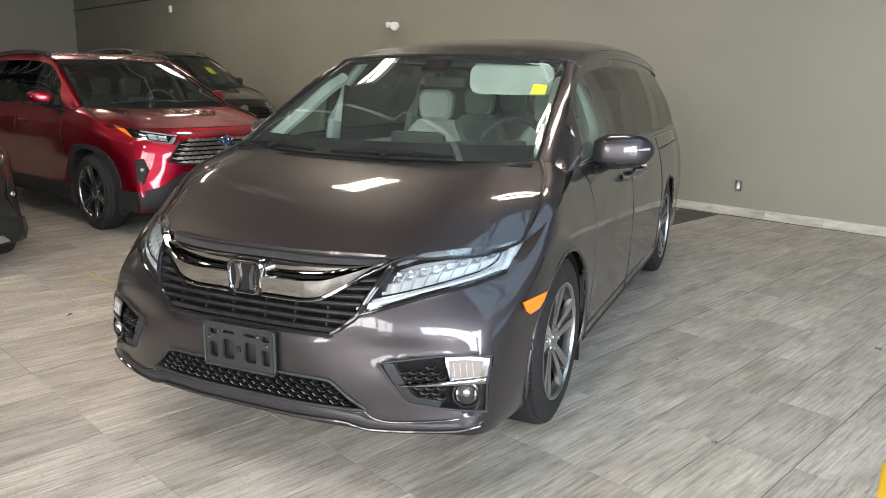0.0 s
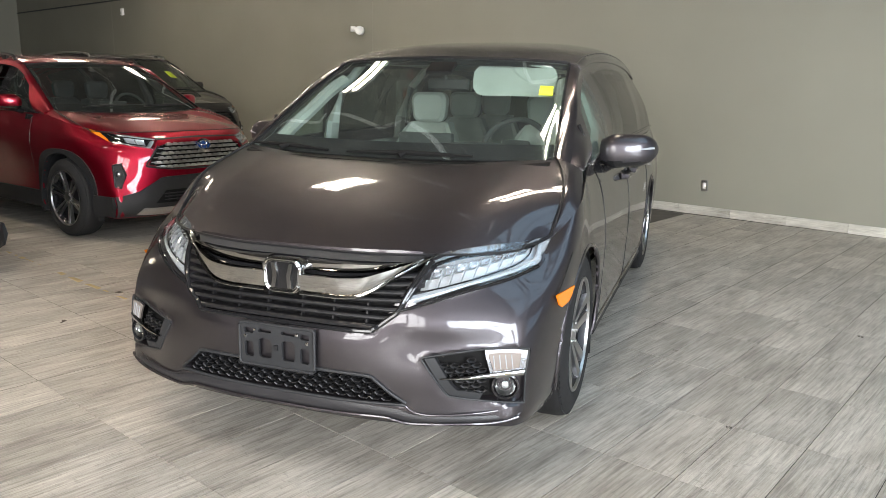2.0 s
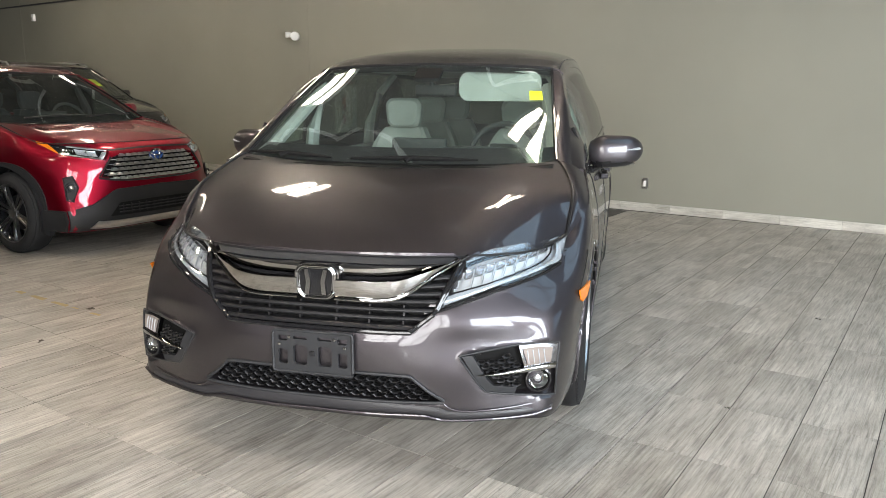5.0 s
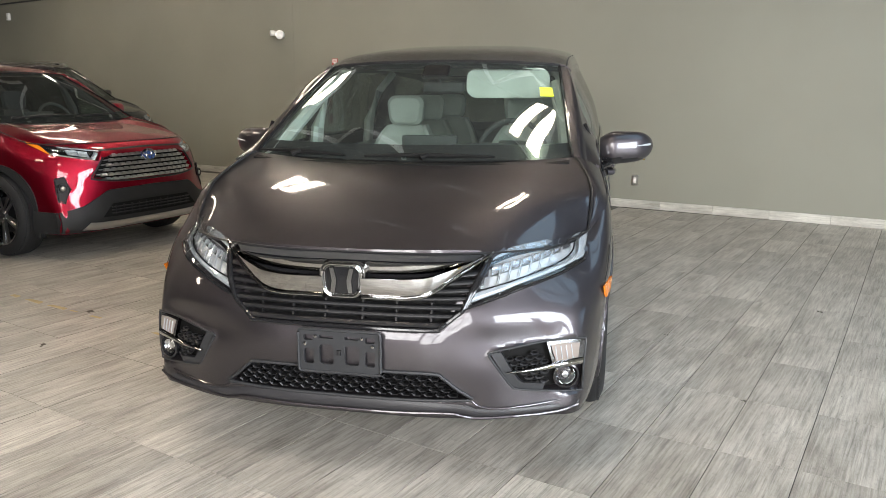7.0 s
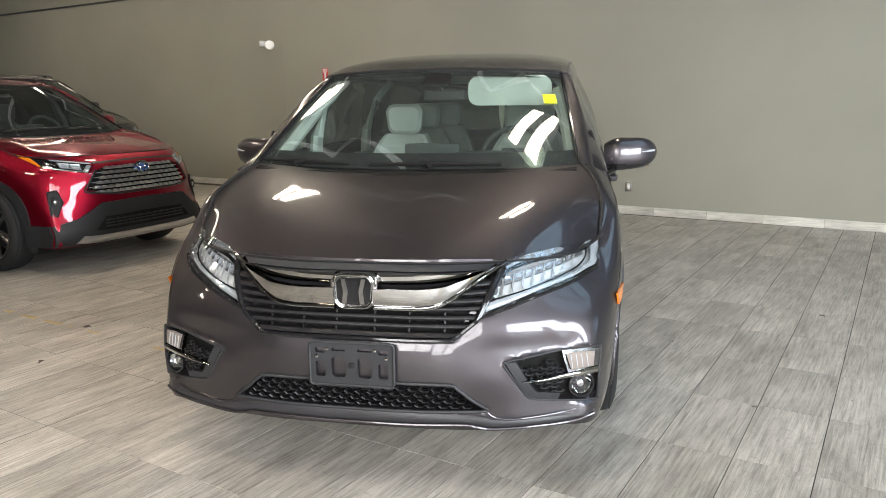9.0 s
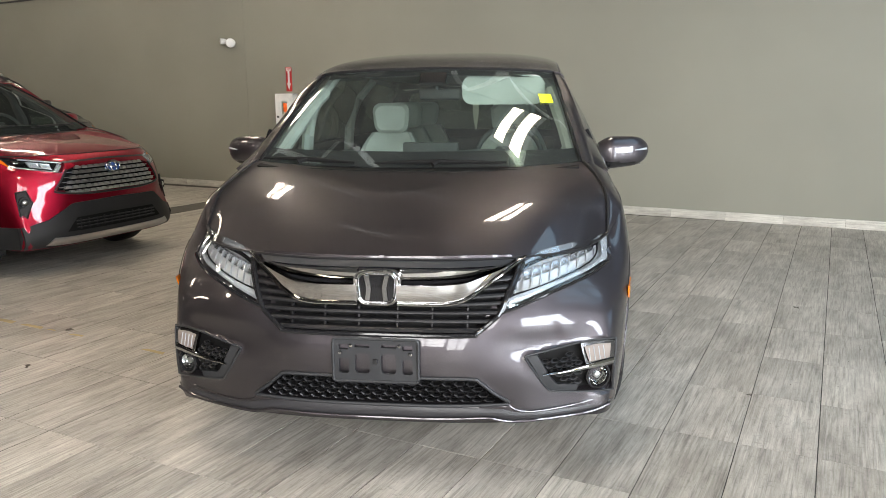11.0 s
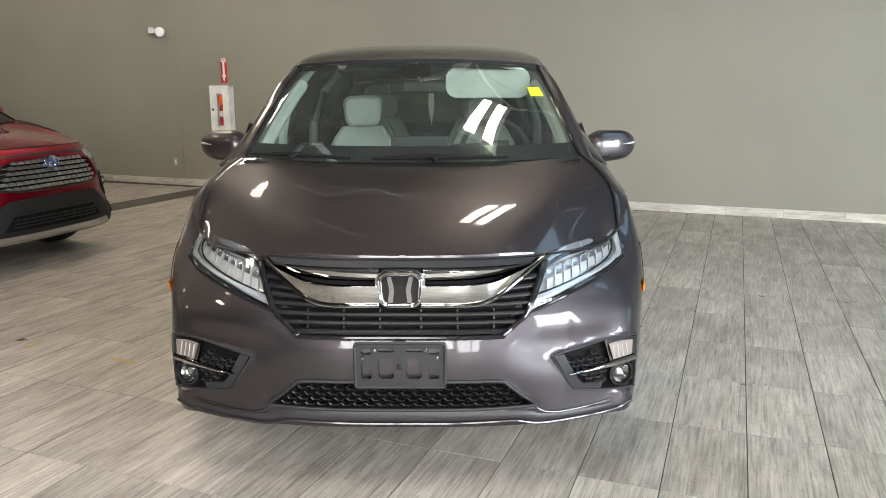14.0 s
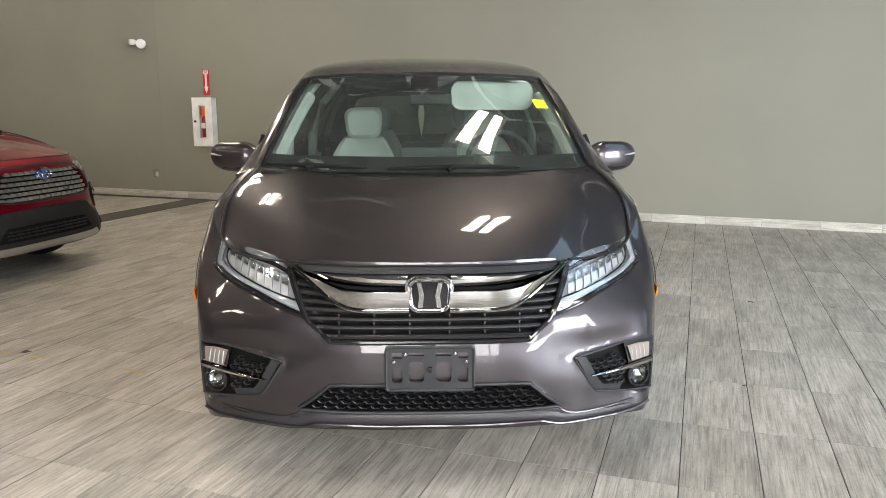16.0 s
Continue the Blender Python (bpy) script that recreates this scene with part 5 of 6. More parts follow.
def van_lamps():
    for s in (-1, 1):
        lo, hi = LAMP_LO, LAMP_HI
        hl = part("headlight", nose_band(V, lo, hi, -0.055, 0.01, s, 40, 10), M_LAMPBACK, VAN, "clear headlight with chrome reflectors")
        part("lens", nose_band(V, lo, hi, 0.003, 0.003, s, 50, 16), M_LENS, hl).visible_shadow = False
        # light guide along the lower edge that turns up at the outer end
        guide_lo = [(a, b + 0.010) for a, b in lo]
        guide_hi = [(a, b + 0.010 + w) for (a, b), w in zip(lo, (0.030, 0.022, 0.016, 0.014, 0.014, 0.018))]
        part("light_guide", nose_band(V, guide_lo, guide_hi, -0.014, 0.02, s, 50, 6, 0.006), M_LAMPCLEAR, hl)
        part("light_guide", nose_band(V, [(0.842, 0.768), (0.848, 0.80), (0.846, 0.835)], [(0.872, 0.778), (0.880, 0.81), (0.880, 0.852)], -0.014, 0.02, s, 24, 6, 0.006), M_LAMPCLEAR, hl)
        # upper daytime strip
        part("upper_strip", nose_band(V, [(0.512, 0.790), (0.60, 0.818), (0.70, 0.829), (0.78, 0.834), (0.842, 0.838)], [(0.534, 0.808), (0.60, 0.836), (0.70, 0.847), (0.78, 0.853), (0.852, 0.857)], -0.002, 0.02, s, 40, 6, 0.002), M_BROW, hl, "bright clear strip over the lamp")
        part("upper_trim", nose_band(V, [(0.512, 0.772), (0.60, 0.802), (0.70, 0.814), (0.78, 0.820), (0.835, 0.825)], [(0.512, 0.787), (0.60, 0.815), (0.70, 0.826), (0.78, 0.831), (0.84, 0.835)], -0.014, 0.02, s, 40, 4), M_GLOSSBLACK, hl)
        # reflector row
        for k in range(8):
            u = 0.530 + 0.036 * k
            zc = 0.738 + 0.0088 * k
            hgt = 0.038 - 0.0024 * k
            part("reflector", nose_band(V, [(u, zc - hgt), (u + 0.029, zc - hgt + 0.008)], [(u + 0.003, zc + 0.002), (u + 0.031, zc + 0.008)], -0.030, 0.02, s, 7, 5, 0.0), M_LAMPBACK, hl)
            part("reflector", nose_band(V, [(u + 0.003, zc + 0.006), (u + 0.031, zc + 0.012)], [(u + 0.008, zc + hgt), (u + 0.036, zc + hgt + 0.004)], -0.026, 0.02, s, 7, 7, -0.016), M_REFLECTOR, hl)
            part("divider", nose_band(V, [(u + 0.030, zc - hgt + 0.008), (u + 0.034, zc - hgt + 0.010)], [(u + 0.037, zc + hgt), (u + 0.040, zc + hgt)], -0.018, 0.025, s, 3, 6), M_LAMPBACK, hl)
        part("lens_trim", nose_bar(V, [(0.50, 0.700), (0.60, 0.722), (0.70, 0.748), (0.79, 0.775), (0.825, 0.80), (0.83, 0.828)], -0.016, 0.0035, s, 40), M_GLOSSBLACK, hl)
        part("lamp_seal", nose_bar(V, [(0.455, 0.642), *[(a, b - 0.003) for a, b in lo[1:]]], 0.003, 0.0065, s, 50), M_GLOSSBLACK, hl)
        part("lamp_seal", nose_bar(V, [(0.460, 0.645), (0.50, 0.73), (0.535, 0.805)], 0.004, 0.006, s, 20), M_GLOSSBLACK, hl)
        # fog lamp pocket, a near-black sheet painting the shade at its back
        pocket = part("fog_pocket", nose_band(V, [(0.63, 0.345), (0.70, 0.332), (0.80, 0.318), (0.87, 0.308)], [(0.565, 0.48), (0.68, 0.497), (0.78, 0.506), (0.875, 0.502)], -0.032, 0.01, s, 30, 8), M_SHADEBLACK, VAN)
        tagged(part("honeycomb", nose_mesh(V, [(0.585, 0.468), (0.75, 0.494), (0.765, 0.44), (0.775, 0.34), (0.69, 0.345), (0.655, 0.36)], 0.036, 0.019, -0.006, 0.012, s, 0.0045), M_BLACK, pocket), kind="stuff")
        part("pocket_edge", nose_bar(V, POCKET + POCKET[:1], 0.0, 0.0045, s, 60), M_TRIM, pocket)
        part("pocket_frame", nose_band(V, [(0.553, 0.478), (0.628, 0.356), (0.66, 0.338), (0.74, 0.322)], [(0.590, 0.482), (0.655, 0.372), (0.69, 0.358), (0.75, 0.348)], -0.002, 0.02, s, 30, 4), M_TRIM, pocket)
        part("chrome_bar", nose_band(V, [(0.612, 0.404), (0.69, 0.404), (0.78, 0.410), (0.886, 0.414)], [(0.614, 0.409), (0.69, 0.416), (0.78, 0.428), (0.888, 0.436)], 0.008, 0.02, s, 40, 6, 0.004), M_CHROME, pocket)
        sig = part("indicator_frame", nose_band(V, [(0.776, 0.424), (0.83, 0.426), (0.888, 0.428)], [(0.752, 0.508), (0.82, 0.510), (0.890, 0.500)], 0.0, 0.03, s, 20, 6), M_SMOKECHROME, pocket)
        part("indicator_lens", nose_band(V, [(0.788, 0.436), (0.83, 0.438), (0.868, 0.440)], [(0.768, 0.496), (0.82, 0.498), (0.872, 0.492)], 0.006, 0.008, s, 20, 6, 0.002), M_INDICATOR, sig, "pale amber indicator lens")
        for k in range(4):
            u = 0.792 + 0.019 * k
            part("lens_rib", nose_bar(V, [(u, 0.442), (u - 0.008, 0.492)], 0.009, 0.0022, s, 6), M_LENS_WHITE, sig)
        cu, cz = 0.822, 0.372
        axis = Vector((s * 0.35, -1, 0.02)).normalized()
        rot = Matrix.Translation((s * cu, front_of(V, cu, cz) + 0.012, cz)) @ axis.to_track_quat("Z", "Y").to_matrix().to_4x4()
        fog = part("fog_lamp", bmesh_of(lambda bm: (lathe(bm, [(-0.03, 0.050), (0.012, 0.050), (0.014, 0.043), (-0.02, 0.040)], 36, "z"), bmesh.ops.transform(bm, matrix=rot, verts=bm.verts))), M_GLOSSBLACK, pocket)
        part("reflector", bmesh_of(lambda bm: (lathe(bm, [(-0.026, 0.001), (-0.022, 0.02), (-0.004, 0.038), (0.0, 0.040)], 30, "z"), bmesh.ops.transform(bm, matrix=rot, verts=bm.verts))), M_CHROME, fog)
        part("lens", bmesh_of(lambda bm: (lathe(bm, [(0.002, 0.041), (0.012, 0.03), (0.016, 0.001)], 30, "z"), bmesh.ops.transform(bm, matrix=rot, verts=bm.verts))), M_LENS, fog).visible_shadow = False
        part("bulb_cap", bmesh_of(lambda bm: (lathe(bm, [(-0.02, 0.012), (0.0, 0.012), (0.003, 0.001)], 16, "z"), bmesh.ops.transform(bm, matrix=rot, verts=bm.verts))), M_SATIN, fog)


van_lamps()


def plate_bracket():
    """Empty number plate holder: a frame with openings and four screws."""
    w, h, z0 = 0.318, 0.163, 0.394
    vv = front_of(V, 0, 0.46) - 0.014
    xs = [-0.159, -0.138, -0.100, -0.077, -0.022, 0.022, 0.077, 0.100, 0.138, 0.159]
    zs = [0, 0.030, 0.088, 0.107, 0.121, 0.130, 0.142, 0.163]
    holes = {(1, 1), (7, 1), (3, 1), (3, 2), (5, 1), (5, 2), (1, 4), (1, 5), (7, 4), (7, 5), (3, 5), (5, 5)}
    bm = bmesh.new()
    for i in range(9):
        for j in range(7):
            if (i, j) not in holes:
                a, b, c, d = xs[i], xs[i + 1], zs[j], zs[j + 1]
                add_box(bm, b - a, 0.012, d - c, ((a + b) / 2, vv, z0 + (c + d) / 2))
    # rounded corners of the openings
    for x0, x1, b0, b1, rad in [(q * a, q * c, b, d, e) for q in (-1, 1) for a, c, b, d, e in ((0.022, 0.077, 0.030, 0.107, 0.014), (0.100, 0.138, 0.030, 0.088, 0.009), (0.100, 0.138, 0.121, 0.142, 0.006))]:
        for cx, dx in ((min(x0, x1), 1), (max(x0, x1), -1)):
            for cz, dz in ((b0, 1), (b1, -1)):
                arc = [(cx + dx * rad * (1 - math.sin(t)), cz + dz * rad * (1 - math.cos(t))) for t in np.linspace(0, math.pi / 2, 5)]
                prism(bm, [(cx, cz)] + arc, 0.011, lambda a, b, d: (a, vv - 0.0055 + d, z0 + b))
    weld(bm, 0.0004)
    holder = part("plate_holder", bm, M_TRIM, VAN, "empty black plastic number plate holder", False)
    rim = [(a, vv - 0.006, z0 + h / 2 + b) for a, b in round_rect(w, h, 0.012, 4)]
    part("rim", bmesh_of(lambda b: tube(b, rim, 0.006, 6, True)), M_TRIM, holder)
    for a, b in ((-0.090, 0.138), (0.090, 0.139), (-0.131, 0.109), (0.131, 0.110)):
        part("screw", bmesh_of(lambda m: lathe(m, [(0.002, 0.007), (-0.004, 0.006), (-0.005, 0.001)], 12, "y", (a, vv - 0.008, z0 + b))), M_CHROME, holder)
    part("clip", box_bm(0.016, 0.01, 0.02, (0, vv - 0.008, z0 + 0.078), 0.002), M_BLACK, holder)


plate_bracket()


def van_flanks():
    for s in (-1, 1):
        part("side_marker", surface_patch(V, [(0.47, 0.672), (0.665, 0.668), (0.635, 0.640), (0.60, 0.618), (0.53, 0.612), (0.50, 0.63)], 0.008, s), M_AMBER, VAN, "amber side marker lamp")
        part("panel_gap", flank_line(V, [(0.66, 0.80), (0.60, 0.76), (0.54, 0.71), (0.50, 0.675)], 0.002, s), M_BLACK, VAN)
        part("panel_gap", flank_line(V, [(1.44, 0.25), (1.45, 0.5), (1.46, 0.8), (1.44, 0.98), (1.36, 1.075)], 0.0035, s), M_BLACK, VAN)
        part("panel_gap", flank_line(V, [(2.42, 0.25), (2.42, 0.6), (2.42, 1.08)], 0.0035, s), M_BLACK, VAN)
        part("panel_gap", flank_line(V, [(3.5, 0.3), (3.52, 0.7), (3.5, 1.08)], 0.0035, s), M_BLACK, VAN)
        part("slide_rail", flank_line(V, [(3.5, 1.0), (4.2, 1.0), (4.8, 0.995)], 0.007, s), M_BLACK, VAN)
        part("sill", flank_line(V, [(1.45, 0.235), (2.4, 0.235), (3.5, 0.24)], 0.022, s, -0.012), M_BLACK, VAN)
        part("sill_strip", flank_line(V, [(1.45, 0.30), (2.4, 0.30), (3.5, 0.31)], 0.008, s, -0.002), M_GLOSSBLACK, VAN)
        part("belt_strip", flank_line(V, [(1.34, 1.085), (2.4, 1.09), (3.4, 1.09), (4.3, 1.09)], 0.007, s, 0.006), M_CHROME, VAN)
        for v in (2.25, 2.62):
            hd = part("door_handle", bmesh_of(lambda bm: tube(bm, [(s * (side_of(V, v + d, 0.945) + o), v + d, 0.945) for d, o in ((-0.11, 0.002), (-0.09, 0.035), (0.0, 0.045), (0.09, 0.035), (0.11, 0.002))], 0.013, 8, squash=1.3)), M_VAN, VAN)
            part("handle_cup", bmesh_of(lambda bm: prism(bm, [(v + 0.07 * math.cos(a), 0.945 + 0.028 * math.sin(a)) for a in np.linspace(0, 6.1, 14)], 0.003, lambda a, b, d: (s * (side_of(V, a, b) + d), a, b))), M_BLACK, hd)
        part("tail_lamp", surface_patch(V, [(4.80, 0.82), (4.98, 0.84), (4.98, 1.04), (4.72, 1.06)], 0.012, s), M_REDLENS, VAN)
        door_mirror(VAN, s, 0.915, 1.19, 1.66, 1.122, 0.185, M_VAN, M_GLOSSBLACK)
        part("mirror_base", surface_patch(V, [(1.36, 1.06), (1.56, 1.08), (1.56, 1.0), (1.46, 0.99)], 0.004, s), M_GLOSSBLACK, VAN)
        part("corner_strut", bmesh_of(lambda bm: tube(bm, [(s * 0.905, 1.42, 1.08), (s * 0.875, 1.43, 1.17), (s * 0.835, 1.42, 1.26)], 0.010, 6)), M_GLOSSBLACK, VAN)
        part("mud_flap", box_bm(0.2, 0.012, 0.26, (s * 0.86, 1.375, 0.27), 0.004), M_BLACK, VAN)


van_flanks()


def on_screen(u, k):
    """A point of the windscreen at half-width u, k from foot (0) to top (1)."""
    row = van_glass[int(round(k * 29))]
    i = int(np.argmin(abs(row[:, 0] - abs(u))))
    p = row[i].copy()
    p[0] = u
    return Vector(p)


def van_screen_things():
    up = Vector((0, -0.47, 0.88))
    # wipers: arm, blade, pivot
    for pivot, tip0, tip1 in (((-0.56, 0.0), (-0.76, 0.01), (-0.28, 0.0)), ((0.10, 0.0), (-0.18, 0.0), (0.44, 0.01))):
        a, b = on_screen(tip0[0], tip0[1]) + 0.020 * up, on_screen(tip1[0], tip1[1]) + 0.020 * up
        m = (a + b) / 2
        bm = bmesh.new()
        tube(bm, [a, a.lerp(b, 0.25) + 0.004 * up, m + 0.006 * up, a.lerp(b, 0.75) + 0.004 * up, b], [0.005, 0.009, 0.012, 0.009, 0.005], 8)
        wp = part("wiper", bm, M_WIPER, VAN)
        pv = on_screen(pivot[0], 0.0) + Vector((0, -0.03, 0.012))
        bm = bmesh.new()
        tube(bm, [pv, pv.lerp(m, 0.45) + 0.008 * up, m + 0.012 * up], [0.014, 0.010, 0.008], 8)
        part("wiper_arm", bm, M_WIPER, wp)
    bm = bmesh.new()
    g = np.array([[(u, 0.985 + 0.16 * abs(u) ** 2.2 + dv, 1.098 + dz + 0.025 * abs(u) ** 2) for u in np.linspace(-0.78, 0.78, 40)] for dv, dz in ((-0.03, -0.012), (0.02, -0.004), (0.06, 0.012))])
    add_grid(bm, g)
    thicken(bm, 0.01)
    part("cowl_panel", bm, M_WIPER, VAN)
    # sticker on the glass
    c = [on_screen(u, k) + 0.004 * up for u, k in ((0.600, 0.60), (0.668, 0.59), (0.652, 0.68), (0.586, 0.69))]
    bm = bmesh.new()
    lo, hi = [bm.verts.new(p) for p in c], [bm.verts.new(p + 0.002 * up) for p in c]
    bm.faces.new(lo[::-1])
    bm.faces.new(hi)
    for i in range(4):
        bm.faces.new((lo[i - 1], lo[i], hi[i], hi[i - 1]))
    part("sticker", bm, M_STICKER, VAN, "yellow-green paper sticker")
    # inner mirror, camera pod, lowered sun visor
    im = part("inner_mirror", box_bm(0.24, 0.03, 0.065, (0.035, 1.80, 1.44), 0.018, 3, Matrix.Rotation(radians(-8), 4, "X")), M_BLACK, VAN)
    part("mirror_stem", bmesh_of(lambda bm: tube(bm, [(0.02, 1.80, 1.46), (0, 1.79, 1.535)], 0.012, 8)), M_BLACK, im)
    part("camera_pod", box_bm(0.15, 0.12, 0.03, (0, 1.775, 1.525), 0.012, 2, Matrix.Rotation(radians(28), 4, "X")), M_WIPER, VAN)
    bm = bmesh.new()
    prism(bm, round_rect(0.47, 0.165, 0.06, 6), 0.02, lambda a, b, d: (0.39 + a, 1.87 + d + 0.12 * b, 1.465 + b))
    part("sun_visor", bm, M_INTERIOR, VAN, "pale sun visor folded down")


van_screen_things()
cabin(V, VAN, M_SEAT, M_DASH, 0.38, ((2.40, (-0.405, 0.405)), (3.3, (-0.45, 0.45)), (4.0, (-0.4, 0.4))))

# ---- the red SUV and its neighbours ----
def suv_relief(u, z):
    """A ridge under the lamp and a hollow between grille and fog lamp."""
    ridge = 0.008 * math.exp(-(((z - 0.79) / 0.035) ** 2)) * smooth01((u - 0.50) / 0.10) * smooth01((0.84 - u) / 0.06)
    hollow = -0.011 * math.exp(-(((z - 0.67) / 0.07) ** 2)) * smooth01((u - 0.50) / 0.08) * smooth01((0.74 - u) / 0.06)
    return ridge + hollow


def suv_hood_relief(a, t):
    w = np.sin(np.pi * np.clip(t, 0, 1)) ** 0.5
    return 0.018 * w * np.exp(-(((a - 0.78) / 0.10) ** 2)) - 0.008 * w * np.exp(-(((a - 0.45) / 0.25) ** 2))


S_GRILLE = [(-0.01, 0.895), (0.36, 0.885), (0.45, 0.86), (0.56, 0.705), (0.53, 0.685), (0.3, 0.66), (-0.01, 0.655)]
S_LAMP_LO = [(0.495, 0.838), (0.60, 0.858), (0.69, 0.876), (0.755, 0.896), (0.805, 0.985)]
S_LAMP_HI = [(0.425, 0.922), (0.55, 0.945), (0.66, 0.966), (0.75, 0.992), (0.81, 1.016)]
S_BLACK = [(-0.01, 0.615), (0.40, 0.60), (0.50, 0.56), (0.70, 0.42), (0.79, 0.375), (0.79, 0.30), (0.66, 0.26), (-0.01, 0.25)]
S = dict(
    VC=[(0.2, 0.16), (0.26, 0.08), (0.33, 0.05), (0.45, 0.045), (0.6, 0.03), (0.75, 0.035), (0.88, 0.07), (0.95, 0.13), (1.02, 0.22)],
    VA=[(0.2, 0.3), (0.4, 0.42), (0.62, 0.65), (0.8, 0.75), (0.92, 0.85), (1.02, 1.0)], POW=4,
    SIDE=[(0.3, 0.84), (0.6, 0.895), (0.9, 0.925), (1.5, 0.92), (2.5, 0.915), (3.6, 0.925), (4.2, 0.88), (4.6, 0.78)],
    INS=[(0.2, 0.05), (0.3, 0.02), (0.45, 0.03), (0.6, 0.022), (0.75, 0.004), (0.9, 0.0), (1.0, 0.02), (1.13, 0.06)],
    ZF=[0.235, 0.28, 0.38, 0.5, 0.62, 0.74, 0.86, 0.935, 0.985], ZS=[0.25, 0.31, 0.42, 0.56, 0.70, 0.84, 0.96, 1.05, 1.12],
    arch=0.425, wheel=0.365, axles=(0.90, 3.59), length=4.6, nose=0.78, u4=0.82, half=0.925,
    relief=suv_relief, hood_relief=suv_hood_relief, recess=[(S_GRILLE, 0.04), (S_LAMP_LO + S_LAMP_HI[::-1], 0.05)],
    hood_back=[(0.835, 0.80, 1.06), (0.825, 1.0, 1.115), (0.80, 1.16, 1.15)],
    HOODC=[(0.1, 0.955), (0.2, 0.995), (0.4, 1.035), (0.7, 1.075), (1.0, 1.115), (1.25, 1.15)],
    APILLAR=[(0.84, 1.19, 1.14), (0.77, 1.58, 1.36), (0.69, 1.98, 1.575), (0.67, 2.7, 1.63), (0.64, 3.6, 1.60), (0.60, 4.25, 1.48), (0.4, 4.45, 1.45), (0.0, 4.5, 1.45)],
    BELT=[(0.87, 1.19, 1.11), (0.865, 1.6, 1.12), (0.86, 2.05, 1.13), (0.86, 2.8, 1.15), (0.83, 3.7, 1.18), (0.75, 4.3, 1.19), (0.5, 4.52, 1.19), (0.0, 4.57, 1.19)],
    WS_LOW=[(0, 1.03, 1.13), (0.4, 1.06, 1.135), (0.70, 1.13, 1.15), (0.79, 1.17, 1.155)],
    WS_TOP=[(0, 1.90, 1.60), (0.35, 1.915, 1.592), (0.58, 1.95, 1.577), (0.635, 1.97, 1.568)],
    ROOF=[(1.90, 1.605), (2.2, 1.655), (2.7, 1.685), (3.3, 1.68), (3.9, 1.64), (4.25, 1.56), (4.47, 1.46)],
)


def scaled(P, su, sv, sz):
    """The same kind of shell, wider, longer or higher."""
    Q = dict(P)
    for k in ("APILLAR", "BELT", "WS_LOW", "WS_TOP", "hood_back"):
        Q[k] = [(a * su, b * sv, c * sz) for a, b, c in P[k]]
    Q["ROOF"] = [(a * sv, b * sz) for a, b in P["ROOF"]]
    Q["HOODC"] = [(a * sv, b * sz) for a, b in P["HOODC"]]
    Q["VC"] = [(a * sz, b * sv) for a, b in P["VC"]]
    Q["VA"] = [(a * sz, b * sv / su ** P["POW"]) for a, b in P["VA"]]
    Q["SIDE"] = [(a * sv, b * su) for a, b in P["SIDE"]]
    Q["INS"] = [(a * sz, b * su) for a, b in P["INS"]]
    Q["ZF"], Q["ZS"] = [a * sz for a in P["ZF"]], [a * sz for a in P["ZS"]]
    Q["recess"] = [([(a * su, b * sz) for a, b in poly], d) for poly, d in P["recess"]]
    Q["axles"] = tuple(a * sv for a in P["axles"])
    for k, f in (("arch", sz), ("wheel", sz), ("length", sv), ("nose", sv), ("u4", su), ("half", su)):
        Q[k] = P[k] * f
    return Q


def shell(P, root, material, clear, dark):
    g = shell_body(P, root, material)
    shell_hood(P, root, material)
    shell_fender_top(P, root, material, g[-1])
    shell_greenhouse(P, root, material, (("front_side_window", 9, 47, clear), ("rear_side_window", 53, 82, dark), ("quarter_window", 87, 112, dark), ("rear_window", 128, 168, dark)))
    glass_grid = shell_windscreen(P, root, material, clear)
    shell_roof(P, root, material)
    return g, glass_grid


def scale_line(line, su, sz):
    return [(a * su, b * sz) for a, b in line]


